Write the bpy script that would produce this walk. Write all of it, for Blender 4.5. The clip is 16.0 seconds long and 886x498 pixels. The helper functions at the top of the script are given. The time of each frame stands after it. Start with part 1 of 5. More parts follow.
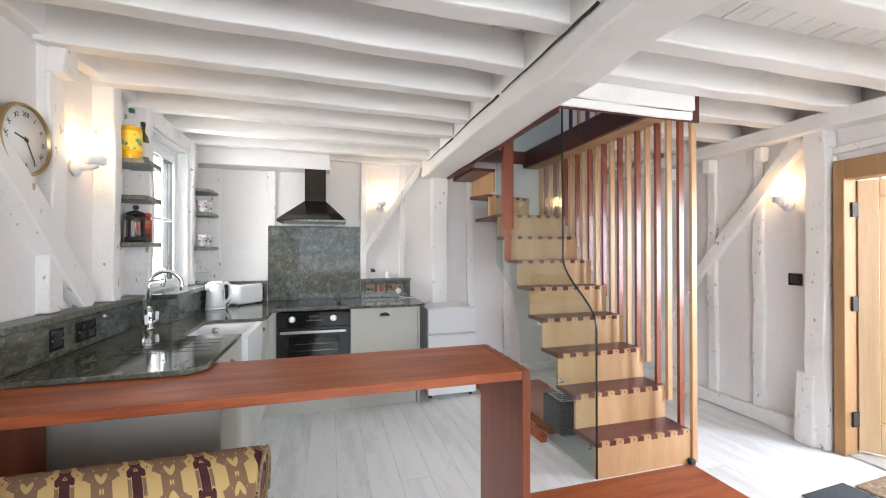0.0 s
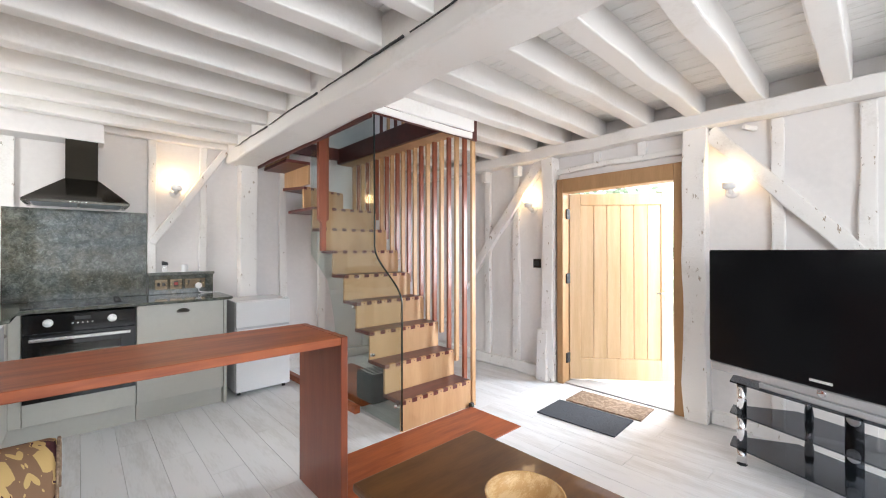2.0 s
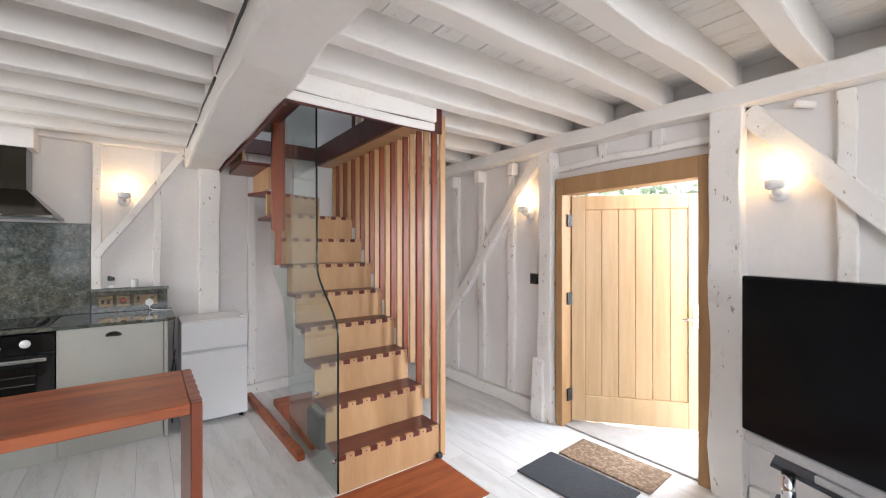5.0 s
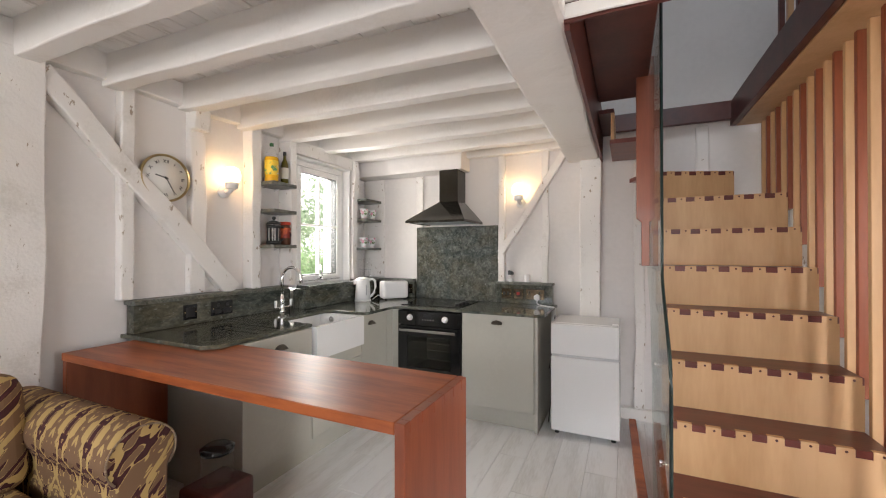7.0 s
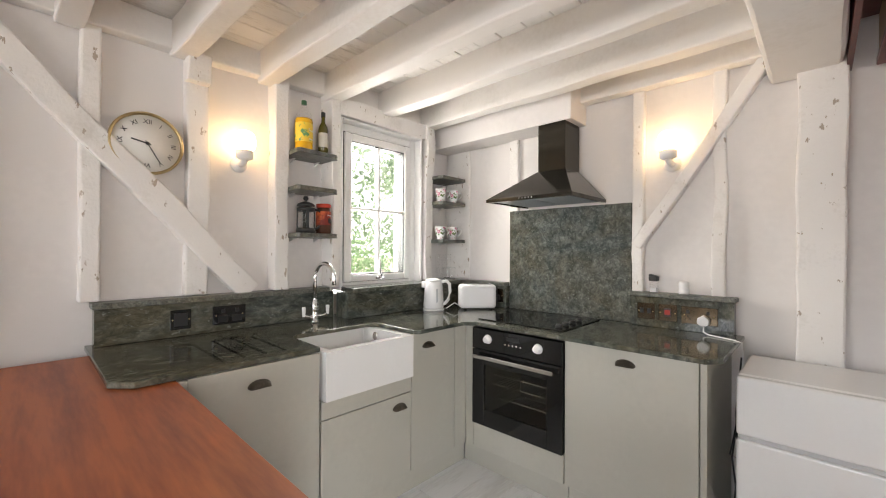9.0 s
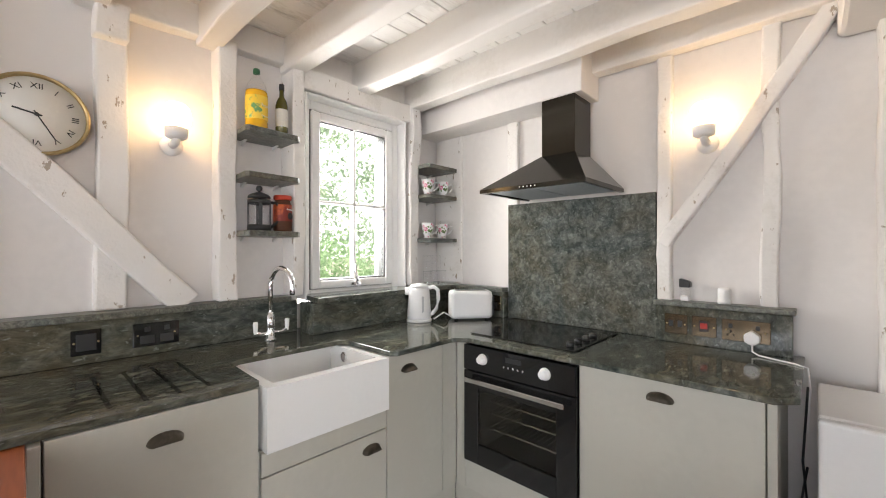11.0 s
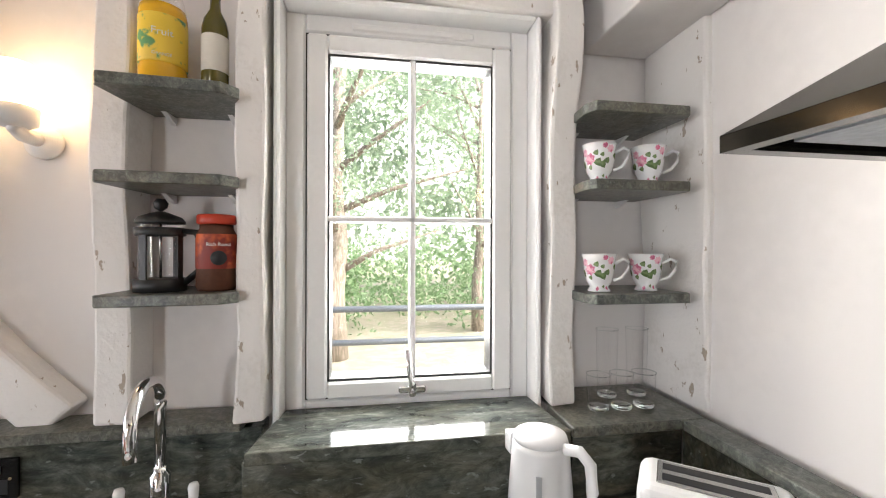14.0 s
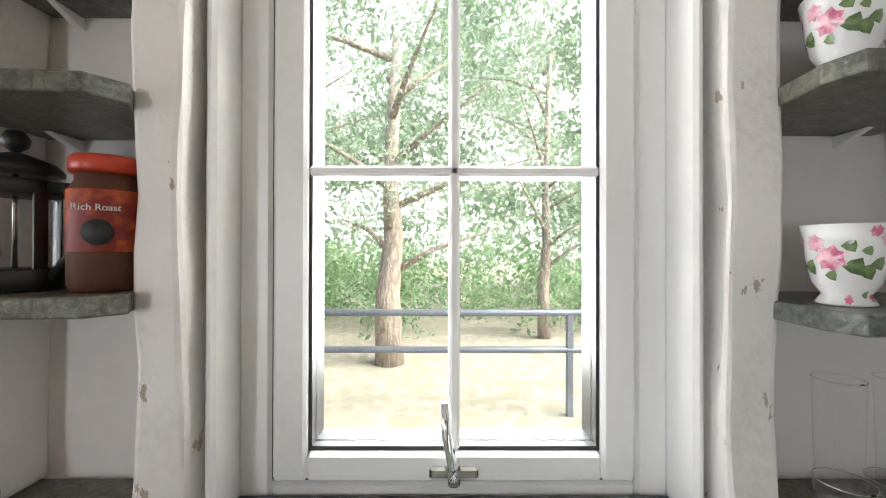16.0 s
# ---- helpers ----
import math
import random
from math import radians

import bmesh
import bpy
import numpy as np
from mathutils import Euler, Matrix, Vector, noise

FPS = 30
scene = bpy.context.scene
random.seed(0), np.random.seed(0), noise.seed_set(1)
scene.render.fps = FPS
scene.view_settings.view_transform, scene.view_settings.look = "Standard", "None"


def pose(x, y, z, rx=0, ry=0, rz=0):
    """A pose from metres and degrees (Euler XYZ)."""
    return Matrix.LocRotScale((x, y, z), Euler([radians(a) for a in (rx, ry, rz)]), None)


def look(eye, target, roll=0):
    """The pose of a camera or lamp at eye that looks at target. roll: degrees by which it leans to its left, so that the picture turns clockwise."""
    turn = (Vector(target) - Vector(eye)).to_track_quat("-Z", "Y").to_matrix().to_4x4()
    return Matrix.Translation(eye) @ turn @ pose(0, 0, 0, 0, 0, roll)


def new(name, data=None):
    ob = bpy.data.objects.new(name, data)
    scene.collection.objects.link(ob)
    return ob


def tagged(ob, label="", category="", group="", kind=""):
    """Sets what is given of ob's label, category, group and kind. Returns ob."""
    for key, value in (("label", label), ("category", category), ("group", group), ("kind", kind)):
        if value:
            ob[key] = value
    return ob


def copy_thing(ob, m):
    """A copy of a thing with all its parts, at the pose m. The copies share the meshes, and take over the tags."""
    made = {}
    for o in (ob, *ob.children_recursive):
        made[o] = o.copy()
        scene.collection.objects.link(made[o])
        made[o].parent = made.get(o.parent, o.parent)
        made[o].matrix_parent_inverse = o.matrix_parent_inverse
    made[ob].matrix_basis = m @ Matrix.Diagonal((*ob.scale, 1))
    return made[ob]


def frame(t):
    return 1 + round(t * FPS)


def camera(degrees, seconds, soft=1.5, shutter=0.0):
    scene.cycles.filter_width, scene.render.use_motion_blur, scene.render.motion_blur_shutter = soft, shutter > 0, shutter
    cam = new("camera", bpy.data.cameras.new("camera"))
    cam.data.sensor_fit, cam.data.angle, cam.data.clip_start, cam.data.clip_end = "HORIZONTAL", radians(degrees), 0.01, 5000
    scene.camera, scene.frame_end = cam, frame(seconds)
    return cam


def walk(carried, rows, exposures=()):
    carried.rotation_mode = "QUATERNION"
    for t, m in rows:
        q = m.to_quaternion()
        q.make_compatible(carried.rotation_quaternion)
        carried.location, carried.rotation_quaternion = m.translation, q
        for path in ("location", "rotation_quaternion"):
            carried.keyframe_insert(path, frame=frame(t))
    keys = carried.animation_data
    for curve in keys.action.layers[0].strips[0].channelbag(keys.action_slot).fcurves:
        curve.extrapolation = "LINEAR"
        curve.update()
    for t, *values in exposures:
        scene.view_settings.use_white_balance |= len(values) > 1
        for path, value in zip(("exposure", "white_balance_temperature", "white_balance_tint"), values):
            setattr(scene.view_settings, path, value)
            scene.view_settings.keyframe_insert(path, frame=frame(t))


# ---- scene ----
cam = camera(96.2, 16.0, soft=1.1)
ROWS = [
    (0, 0.373, 0.516, 1.416, -15.75, 0.32, 0.06),
    (0.5, 0.274, 0.380, 1.428, -23.75, 0.42, 0.05),
    (1, 0.206, 0.309, 1.377, -30.99, 0.33, 0.04),
    (1.5, 0.186, 0.288, 1.355, -36.66, 0.17, 0.04),
    (2, 0.208, 0.280, 1.331, -42.53, 0.25, 0.04),
    (2.5, 0.200, 0.289, 1.322, -46.74, 0.38, 0.01),
    (3, 0.197, 0.298, 1.328, -48.63, 0.24, 0.06),
    (5.5, 1.279, 0.435, 1.474, -25.91, 0.17, 0.08),
    (6, 1.495, 0.564, 1.447, -8.17, 0.36, 0.28),
    (6.5, 1.746, 0.738, 1.424, 9.95, 0.44, 0.23),
    (7, 1.792, 1.036, 1.419, 24.65, 0.34, -0.01),
    (7.5, 1.843, 1.373, 1.414, 35.80, 0.32, -0.01),
    (8, 1.758, 1.657, 1.412, 42.40, 0.21, -0.27),
    (8.5, 1.613, 1.930, 1.400, 43.12, 0.14, -0.36),
    (9, 1.513, 2.186, 1.373, 43.53, 0.16, -0.26),
    (11.5, 1.185, 2.802, 1.382, 43.11, 0.11, 0.10),
    (12, 1.081, 3.193, 1.432, 44.35, 0.16, 0.07),
    (12.5, 0.901, 3.497, 1.488, 48.12, 0.31, 0.03),
    (13, 0.693, 3.684, 1.526, 54.29, 0.45, 0.21),
    (13.5, 0.522, 3.849, 1.557, 69.16, 0.44, 0.02),
    (14, 0.301, 3.908, 1.577, 80.86, 0.04, -0.14),
    (14.5, 0.111, 3.945, 1.565, 86.47, 0.22, -0.14),
    (15, -0.031, 3.981, 1.548, 89.46, 0.41, -0.05),
    (15.5, -0.142, 4.005, 1.538, 90.97, 0.36, 0.22),
    (16, -0.210, 3.984, 1.530, 89.77, 0.28, -0.12),
]
EXPOSURES = [(0, 2.22, 6050, 10), (3, 2.08, 6200, 10), (5.5, 1.88, 6250, 12), (7, 1.9, 6700, 13), (9, 2.08, 6750, 12), (12, 2.1, 6500, 12), (14, 2.15, 6500, 13), (16, 1.95, 6300, 10)]
walk(cam, [(t, pose(x, y, z, 90 + pitch, 0, yaw) @ pose(0, 0, 0, 0, 0, -roll)) for t, x, y, z, yaw, pitch, roll in ROWS], EXPOSURES)

# ---- world and large lights ----
world = bpy.data.worlds.new("sky")
scene.world = world
world.use_nodes = True
wn = world.node_tree
sky = wn.nodes.new("ShaderNodeTexSky")
sky.sky_type, sky.sun_disc = "NISHITA", False
sky.air_density, sky.dust_density, sky.ozone_density = 0.6, 6.0, 0.4
sky.sun_elevation, sky.sun_rotation = radians(46), radians(20)
wn.links.new(sky.outputs[0], wn.nodes["Background"].inputs[0])
wn.nodes["Background"].inputs[1].default_value = 0.15
sun_data = bpy.data.lights.new("sun", "SUN")
sun_data.energy, sun_data.angle, sun_data.color = 1.5, radians(45), (1.0, 0.97, 0.93)
sun_lamp = new("sun", sun_data)
sun_lamp.matrix_world = look((3, 12, 10), (0, 3, 0))


def area_light(name, eye, target, w, h, watts, color=(0.9, 0.95, 1.0)):
    d = bpy.data.lights.new(name, "AREA")
    d.shape, d.size, d.size_y, d.energy, d.color = "RECTANGLE", w, h, watts, color
    ob = new(name, d)
    ob.matrix_world = look(eye, target)
    return ob


# Unseen fill lamp added inside the front wall to brighten the room.
area_light("daylight_front_window", (1.0, -1.75, 1.55), (1.0, 3, 1.35), 2.8, 1.3, 23, (0.94, 0.97, 1.0))
area_light("daylight_kitchen_window", (-1.25, 4.0, 1.75), (1, 3.7, 1.2), 0.7, 1.1, 15, (1.0, 0.98, 0.95))
area_light("daylight_doorway", (5.3, 0.85, 1.5), (3.0, 1.9, 0.4), 1.4, 1.8, 64)
# Fill lamp added in the windowless upper storey, for a bluish glow upstairs.
area_light("daylight_upstairs", (2.2, 0.9, 4.2), (2.2, 4.4, 3.0), 1.6, 1.0, 8, (0.82, 0.91, 1.0))

# ---- materials ----


def mat(name, base, rough=0.5, metal=0.0, vary=0.12, scale=3.0, fine=60.0, bump=0.08, stretch=(1, 1, 1), second=None, mix=(0.45, 0.6), coat=0.0, per=0.0, spec=0.5):
    m = bpy.data.materials.new(name)
    m.use_nodes = True
    t = m.node_tree
    b = t.nodes["Principled BSDF"]
    b.inputs["Roughness"].default_value, b.inputs["Metallic"].default_value = rough, metal
    b.inputs["Coat Weight"].default_value = coat
    b.inputs["Specular IOR Level"].default_value = spec
    co = t.nodes.new("ShaderNodeTexCoord")
    mp = t.nodes.new("ShaderNodeMapping")
    mp.inputs["Scale"].default_value = stretch
    t.links.new(co.outputs["Object"], mp.inputs["Vector"])
    n1 = t.nodes.new("ShaderNodeTexNoise")
    n1.inputs["Scale"].default_value, n1.inputs["Detail"].default_value = scale, 6
    n2 = t.nodes.new("ShaderNodeTexNoise")
    n2.inputs["Scale"].default_value, n2.inputs["Detail"].default_value = fine, 3
    for n in (n1, n2):
        t.links.new(mp.outputs[0], n.inputs["Vector"])
    ramp = t.nodes.new("ShaderNodeValToRGB")
    other = second or [c * (1 - vary) for c in base]
    ramp.color_ramp.elements[0].color, ramp.color_ramp.elements[0].position = (*other, 1), mix[0]
    ramp.color_ramp.elements[1].color, ramp.color_ramp.elements[1].position = (*base, 1), mix[1]
    add = t.nodes.new("ShaderNodeMath")
    add.operation = "MULTIPLY_ADD"
    add.inputs[1].default_value = 0.35
    t.links.new(n2.outputs[0], add.inputs[0])
    sub = t.nodes.new("ShaderNodeMath")
    sub.operation = "SUBTRACT"
    sub.inputs[1].default_value = 0.175
    t.links.new(n1.outputs[0], sub.inputs[0])
    t.links.new(sub.outputs[0], add.inputs[2])
    if per:
        info = t.nodes.new("ShaderNodeObjectInfo")
        pa = t.nodes.new("ShaderNodeMath")
        pa.operation = "MULTIPLY_ADD"
        pa.inputs[1].default_value = per
        t.links.new(info.outputs["Random"], pa.inputs[0])
        sh = t.nodes.new("ShaderNodeMath")
        sh.operation = "SUBTRACT"
        sh.inputs[1].default_value = per / 2
        t.links.new(add.outputs[0], sh.inputs[0])
        t.links.new(sh.outputs[0], pa.inputs[2])
        t.links.new(pa.outputs[0], ramp.inputs[0])
    else:
        t.links.new(add.outputs[0], ramp.inputs[0])
    t.links.new(ramp.outputs[0], b.inputs["Base Color"])
    if bump:
        bp = t.nodes.new("ShaderNodeBump")
        bp.inputs["Strength"].default_value, bp.inputs["Distance"].default_value = bump, 0.01
        t.links.new(add.outputs[0], bp.inputs["Height"])
        t.links.new(bp.outputs[0], b.inputs["Normal"])
    return m


def glow(name, color, strength):
    m = bpy.data.materials.new(name)
    m.use_nodes = True
    b = m.node_tree.nodes["Principled BSDF"]
    b.inputs["Base Color"].default_value = (0.9, 0.9, 0.88, 1)
    b.inputs["Emission Color"].default_value, b.inputs["Emission Strength"].default_value = (*color, 1), strength
    return m


def glass_mat(name, tint=(1, 1, 1), thin=True, rough=0.0):
    m = bpy.data.materials.new(name)
    m.use_nodes = True
    t = m.node_tree
    t.nodes.remove(t.nodes["Principled BSDF"])
    out = t.nodes["Material Output"]
    if thin:
        tr = t.nodes.new("ShaderNodeBsdfTransparent")
        tr.inputs[0].default_value = (*tint, 1)
        gl = t.nodes.new("ShaderNodeBsdfGlossy")
        gl.inputs["Roughness"].default_value = rough
        lw = t.nodes.new("ShaderNodeLayerWeight")
        pw = t.nodes.new("ShaderNodeMath")
        pw.operation = "POWER"
        pw.inputs[1].default_value = 4.0
        t.links.new(lw.outputs["Facing"], pw.inputs[0])
        fr = t.nodes.new("ShaderNodeMath")
        fr.operation = "MULTIPLY_ADD"
        fr.inputs[1].default_value, fr.inputs[2].default_value = 0.6, 0.03
        t.links.new(pw.outputs[0], fr.inputs[0])
        mx = t.nodes.new("ShaderNodeMixShader")
        t.links.new(fr.outputs[0], mx.inputs[0])
        t.links.new(tr.outputs[0], mx.inputs[1])
        t.links.new(gl.outputs[0], mx.inputs[2])
        t.links.new(mx.outputs[0], out.inputs[0])
    else:
        g = t.nodes.new("ShaderNodeBsdfGlass")
        g.inputs["Color"].default_value, g.inputs["Roughness"].default_value = (*tint, 1), rough
        t.links.new(g.outputs[0], out.inputs[0])
    return m


def granite_mat(name, a, b_, c, rough=0.1, scale=9.0, stretch=(1, 1, 1), brown=0.45, spec=0.35):
    """Mottled grey-green polished granite: broad drifts, crystals and pale flecks."""
    m = mat(name, a, rough, fine=90, bump=0.0, stretch=stretch, spec=spec)
    t = m.node_tree
    mp = next(x for x in t.nodes if x.type == "MAPPING")

    def noise_ramp(sc, detail, warp, stops, harsh=0.66):
        n = t.nodes.new("ShaderNodeTexNoise")
        n.inputs["Scale"].default_value, n.inputs["Detail"].default_value, n.inputs["Distortion"].default_value = sc, detail, warp
        n.inputs["Roughness"].default_value = harsh
        r = t.nodes.new("ShaderNodeValToRGB")
        e = r.color_ramp.elements
        for k, (p, col) in enumerate(stops):
            q = e[k] if k < 2 else e.new(p)
            q.position, q.color = p, (*col, 1)
        t.links.new(mp.outputs[0], n.inputs["Vector"])
        t.links.new(n.outputs[0], r.inputs[0])
        return r.outputs[0]

    def mixed(fac, one, two, mode="MIX"):
        x = t.nodes.new("ShaderNodeMixRGB")
        x.blend_type = mode
        for k, v in enumerate((fac, one, two)):
            if isinstance(v, tuple):
                x.inputs[k].default_value = (*v, 1)
            elif isinstance(v, float):
                x.inputs[k].default_value = v
            else:
                t.links.new(v, x.inputs[k])
        return x.outputs[0]

    body = noise_ramp(scale, 12, 0.6, [(0.36, c), (0.64, a), (0.5, b_)], 0.74)
    drift = noise_ramp(2.6, 4, 0.8, [(0.40, (0, 0, 0)), (0.66, (brown, brown, brown))])
    col = mixed(drift, body, (b_[0] * 1.55, b_[1] * 1.12, b_[2] * 0.72))
    crystals = noise_ramp(scale * 1.9, 8, 1.4, [(0.40, (0.62, 0.63, 0.63)), (0.60, (1.28, 1.28, 1.26))], 0.7)
    col = mixed(1.0, col, crystals, "MULTIPLY")
    flecks = noise_ramp(scale * 4.5, 3, 0.4, [(0.63, (0, 0, 0)), (0.70, (0.55, 0.55, 0.55))], 0.6)
    col = mixed(flecks, col, (0.30, 0.32, 0.29))
    t.links.new(col, t.nodes["Principled BSDF"].inputs["Base Color"])
    return m


PLASTER = mat("plaster", (0.80, 0.765, 0.74), 0.8, vary=0.05, scale=1.5, fine=25, bump=0.10)
WHITE_TIMBER = mat("painted_timber", (0.82, 0.79, 0.755), 0.55, second=(0.70, 0.665, 0.62), mix=(0.22, 0.44), scale=5, fine=70, bump=0.55, stretch=(1, 1, 1))
JOIST_PAINT = mat("painted_joist", (0.82, 0.79, 0.755), 0.6, second=(0.74, 0.705, 0.66), mix=(0.22, 0.46), scale=3, fine=45, bump=0.3)
BOARD_PAINT = mat("painted_boards", (0.80, 0.78, 0.75), 0.6, second=(0.62, 0.59, 0.55), mix=(0.25, 0.45), scale=5, fine=40, bump=0.15, stretch=(3, 0.6, 3))
WINDOW_PAINT = mat("window_paint", (0.86, 0.855, 0.84), 0.35, vary=0.04, bump=0.02)
CABINET = mat("cabinet_paint", (0.50, 0.485, 0.425), 0.45, vary=0.05, scale=2, fine=30, bump=0.02)
GRANITE = granite_mat("granite", (0.165, 0.176, 0.155), (0.080, 0.090, 0.080), (0.030, 0.038, 0.036), 0.08, 11.0, (1.5, 0.5, 1.1), 0.6)
GRANITE_SPLASH = granite_mat("granite_splash", (0.170, 0.185, 0.175), (0.098, 0.110, 0.104), (0.045, 0.056, 0.054), 0.07, 15.0, spec=0.12)
GRANITE_EDGE = granite_mat("granite_sawn", (0.19, 0.20, 0.18), (0.125, 0.135, 0.122), (0.07, 0.08, 0.073), 0.35, 26.0)
MAHOGANY = mat("mahogany", (0.40, 0.105, 0.030), 0.42, second=(0.22, 0.046, 0.015), mix=(0.3, 0.62), scale=2.6, fine=14, bump=0.04, stretch=(0.7, 6, 6))
MAHOGANY_Y = mat("mahogany_upright", (0.30, 0.080, 0.034), 0.36, second=(0.22, 0.054, 0.023), mix=(0.3, 0.65), scale=2.2, fine=14, bump=0.04, stretch=(6, 6, 0.7), coat=0.15)
MAHOGANY_DARK = mat("mahogany_dark", (0.115, 0.028, 0.02), 0.4, second=(0.06, 0.015, 0.012), mix=(0.3, 0.65), scale=2.2, fine=14, bump=0.04, stretch=(2, 2, 2))
BEECH = mat("beech", (0.61, 0.37, 0.19), 0.4, second=(0.50, 0.285, 0.13), mix=(0.3, 0.7), scale=1.6, fine=12, bump=0.03, stretch=(5, 5, 0.8), per=0.15)
OAK = mat("oak", (0.66, 0.465, 0.265), 0.42, second=(0.53, 0.345, 0.17), mix=(0.25, 0.7), scale=2.0, fine=22, bump=0.05, stretch=(8, 8, 0.6), per=0.25)
OAK_FRAME = mat("oak_frame", (0.44, 0.255, 0.115), 0.5, second=(0.33, 0.18, 0.075), mix=(0.25, 0.7), scale=2.0, fine=22, bump=0.05, stretch=(6, 6, 0.8))
FLOOR = mat("limed_plank", (0.85, 0.85, 0.845), 0.36, second=(0.68, 0.67, 0.65), mix=(0.22, 0.52), scale=2.2, fine=18, bump=0.05, stretch=(5, 0.7, 1), per=0.22)
FLOOR_GAP = mat("floor_base", (0.40, 0.385, 0.36), 0.8)
TABLE_WOOD = mat("walnut_brown", (0.155, 0.068, 0.022), 0.32, second=(0.09, 0.037, 0.012), mix=(0.3, 0.65), scale=2.5, fine=16, bump=0.05, stretch=(1, 6, 6), coat=0.2)
BOWL_WOOD = mat("bowl_wood", (0.74, 0.50, 0.24), 0.2, second=(0.58, 0.34, 0.13), scale=6, stretch=(1, 4, 4), coat=0.5)
BLACK_GLOSS = mat("black_gloss", (0.012, 0.012, 0.012), 0.06, vary=0.1, bump=0.0)
TV_GLASS = mat("tv_screen", (0.008, 0.008, 0.009), 0.12, bump=0.0, spec=0.12)
BLACK_MATT = mat("black_matt", (0.02, 0.02, 0.02), 0.45, bump=0.0)
HOOD_BLACK = mat("hood_black_steel", (0.05, 0.045, 0.036), 0.12, 0.8, bump=0.0)
HOOD_FILTER = mat("hood_filter", (0.52, 0.56, 0.60), 0.4, 0.4, scale=80, bump=0.2)
STEEL = mat("steel", (0.66, 0.66, 0.65), 0.22, 1.0, vary=0.05, bump=0.0)
CHROME = mat("chrome", (0.82, 0.82, 0.83), 0.06, 1.0, vary=0.02, bump=0.0)
PEWTER = mat("pewter", (0.30, 0.27, 0.23), 0.33, 1.0, vary=0.2, scale=30, bump=0.1)
WHITE_PLASTIC = mat("white_plastic", (0.82, 0.81, 0.80), 0.3, vary=0.03, bump=0.0)
WHITE_ENAMEL = mat("white_enamel", (0.83, 0.83, 0.82), 0.22, vary=0.02, bump=0.0)
CERAMIC = mat("ceramic", (0.86, 0.86, 0.85), 0.08, vary=0.02, bump=0.0)
GREY_SILVER = mat("silver_plastic", (0.55, 0.56, 0.57), 0.35, 0.4, bump=0.0)
BRASS = mat("aged_brass", (0.56, 0.43, 0.22), 0.3, 0.9, vary=0.15, bump=0.03)
DIAL = mat("dial_paper", (0.80, 0.78, 0.73), 0.6, vary=0.05, scale=8, bump=0.0)
MAT_DARK = mat("rubber_mat", (0.055, 0.06, 0.07), 0.9, scale=60, fine=220, bump=0.5)
MAT_COIR = mat("coir_mat", (0.34, 0.24, 0.16), 0.95, second=(0.2, 0.13, 0.08), scale=40, fine=200, bump=0.8)
GREEN_CAP = mat("green_cap", (0.03, 0.12, 0.05), 0.35, bump=0.0)
RED_LID = mat("red_lid", (0.55, 0.05, 0.02), 0.35, bump=0.0)
COFFEE = mat("coffee_grounds", (0.10, 0.032, 0.012), 0.7, scale=70, bump=0.2)
JAR_LABEL = mat("jar_label", (0.66, 0.12, 0.025), 0.5, second=(0.22, 0.02, 0.01), scale=9, bump=0.0)
SQUASH = mat("orange_squash", (0.85, 0.47, 0.02), 0.15, vary=0.08, bump=0.0)
BOTTLE_LABEL = mat("bottle_label", (0.88, 0.62, 0.06), 0.5, second=(0.12, 0.32, 0.12), mix=(0.36, 0.42), scale=22, bump=0.0)
OIL = mat("olive_oil", (0.10, 0.085, 0.012), 0.08, bump=0.0)
PAPER = mat("paper_label", (0.75, 0.71, 0.62), 0.6, bump=0.0)
INK = mat("ink", (0.03, 0.03, 0.03), 0.6, bump=0.0)
WHITE_INK = mat("white_ink", (0.85, 0.85, 0.82), 0.6, bump=0.0)
SOCKET_METAL = mat("black_nickel", (0.12, 0.088, 0.055), 0.2, 0.9, vary=0.25, scale=12, bump=0.0)
RED_LIGHT = mat("red_neon", (0.42, 0.02, 0.01), 0.3, bump=0.0)
GLOBE = glow("lamp_globe", (1.0, 0.66, 0.32), 3.7)
PANE = glass_mat("window_glass", (0.97, 0.99, 0.98))
STAIR_GLASS = glass_mat("stair_glass", (0.90, 0.95, 0.93))
STAIR_EDGE = mat("glass_edge", (0.02, 0.035, 0.03), 0.15, bump=0.0)
SMOKE_GLASS = glass_mat("smoked_glass", (0.35, 0.37, 0.40))
OVEN_GLASS = glass_mat("oven_glass", (0.85, 0.84, 0.80))
CLEAR = glass_mat("tumbler_glass", (1.0, 1.0, 1.0))
GREY_WALL = mat("upper_plaster", (0.74, 0.77, 0.79), 0.8, vary=0.05, bump=0.08)
GALV = mat("galvanised", (0.20, 0.225, 0.26), 0.45, 0.7, bump=0.05)
GRASS_DRY = mat("dry_grass", (0.33, 0.285, 0.24), 0.95, second=(0.24, 0.23, 0.17), scale=7, fine=60, bump=0.5)
PAVE = mat("paving", (0.5, 0.48, 0.45), 0.9, scale=6, bump=0.3)
BARK = mat("bark", (0.40, 0.34, 0.29), 0.95, second=(0.22, 0.19, 0.15), scale=14, fine=60, bump=0.8, stretch=(3, 3, 0.6))
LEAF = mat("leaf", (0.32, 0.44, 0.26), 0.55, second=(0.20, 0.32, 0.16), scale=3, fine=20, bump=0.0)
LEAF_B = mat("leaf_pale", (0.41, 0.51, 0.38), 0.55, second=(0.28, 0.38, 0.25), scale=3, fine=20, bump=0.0)


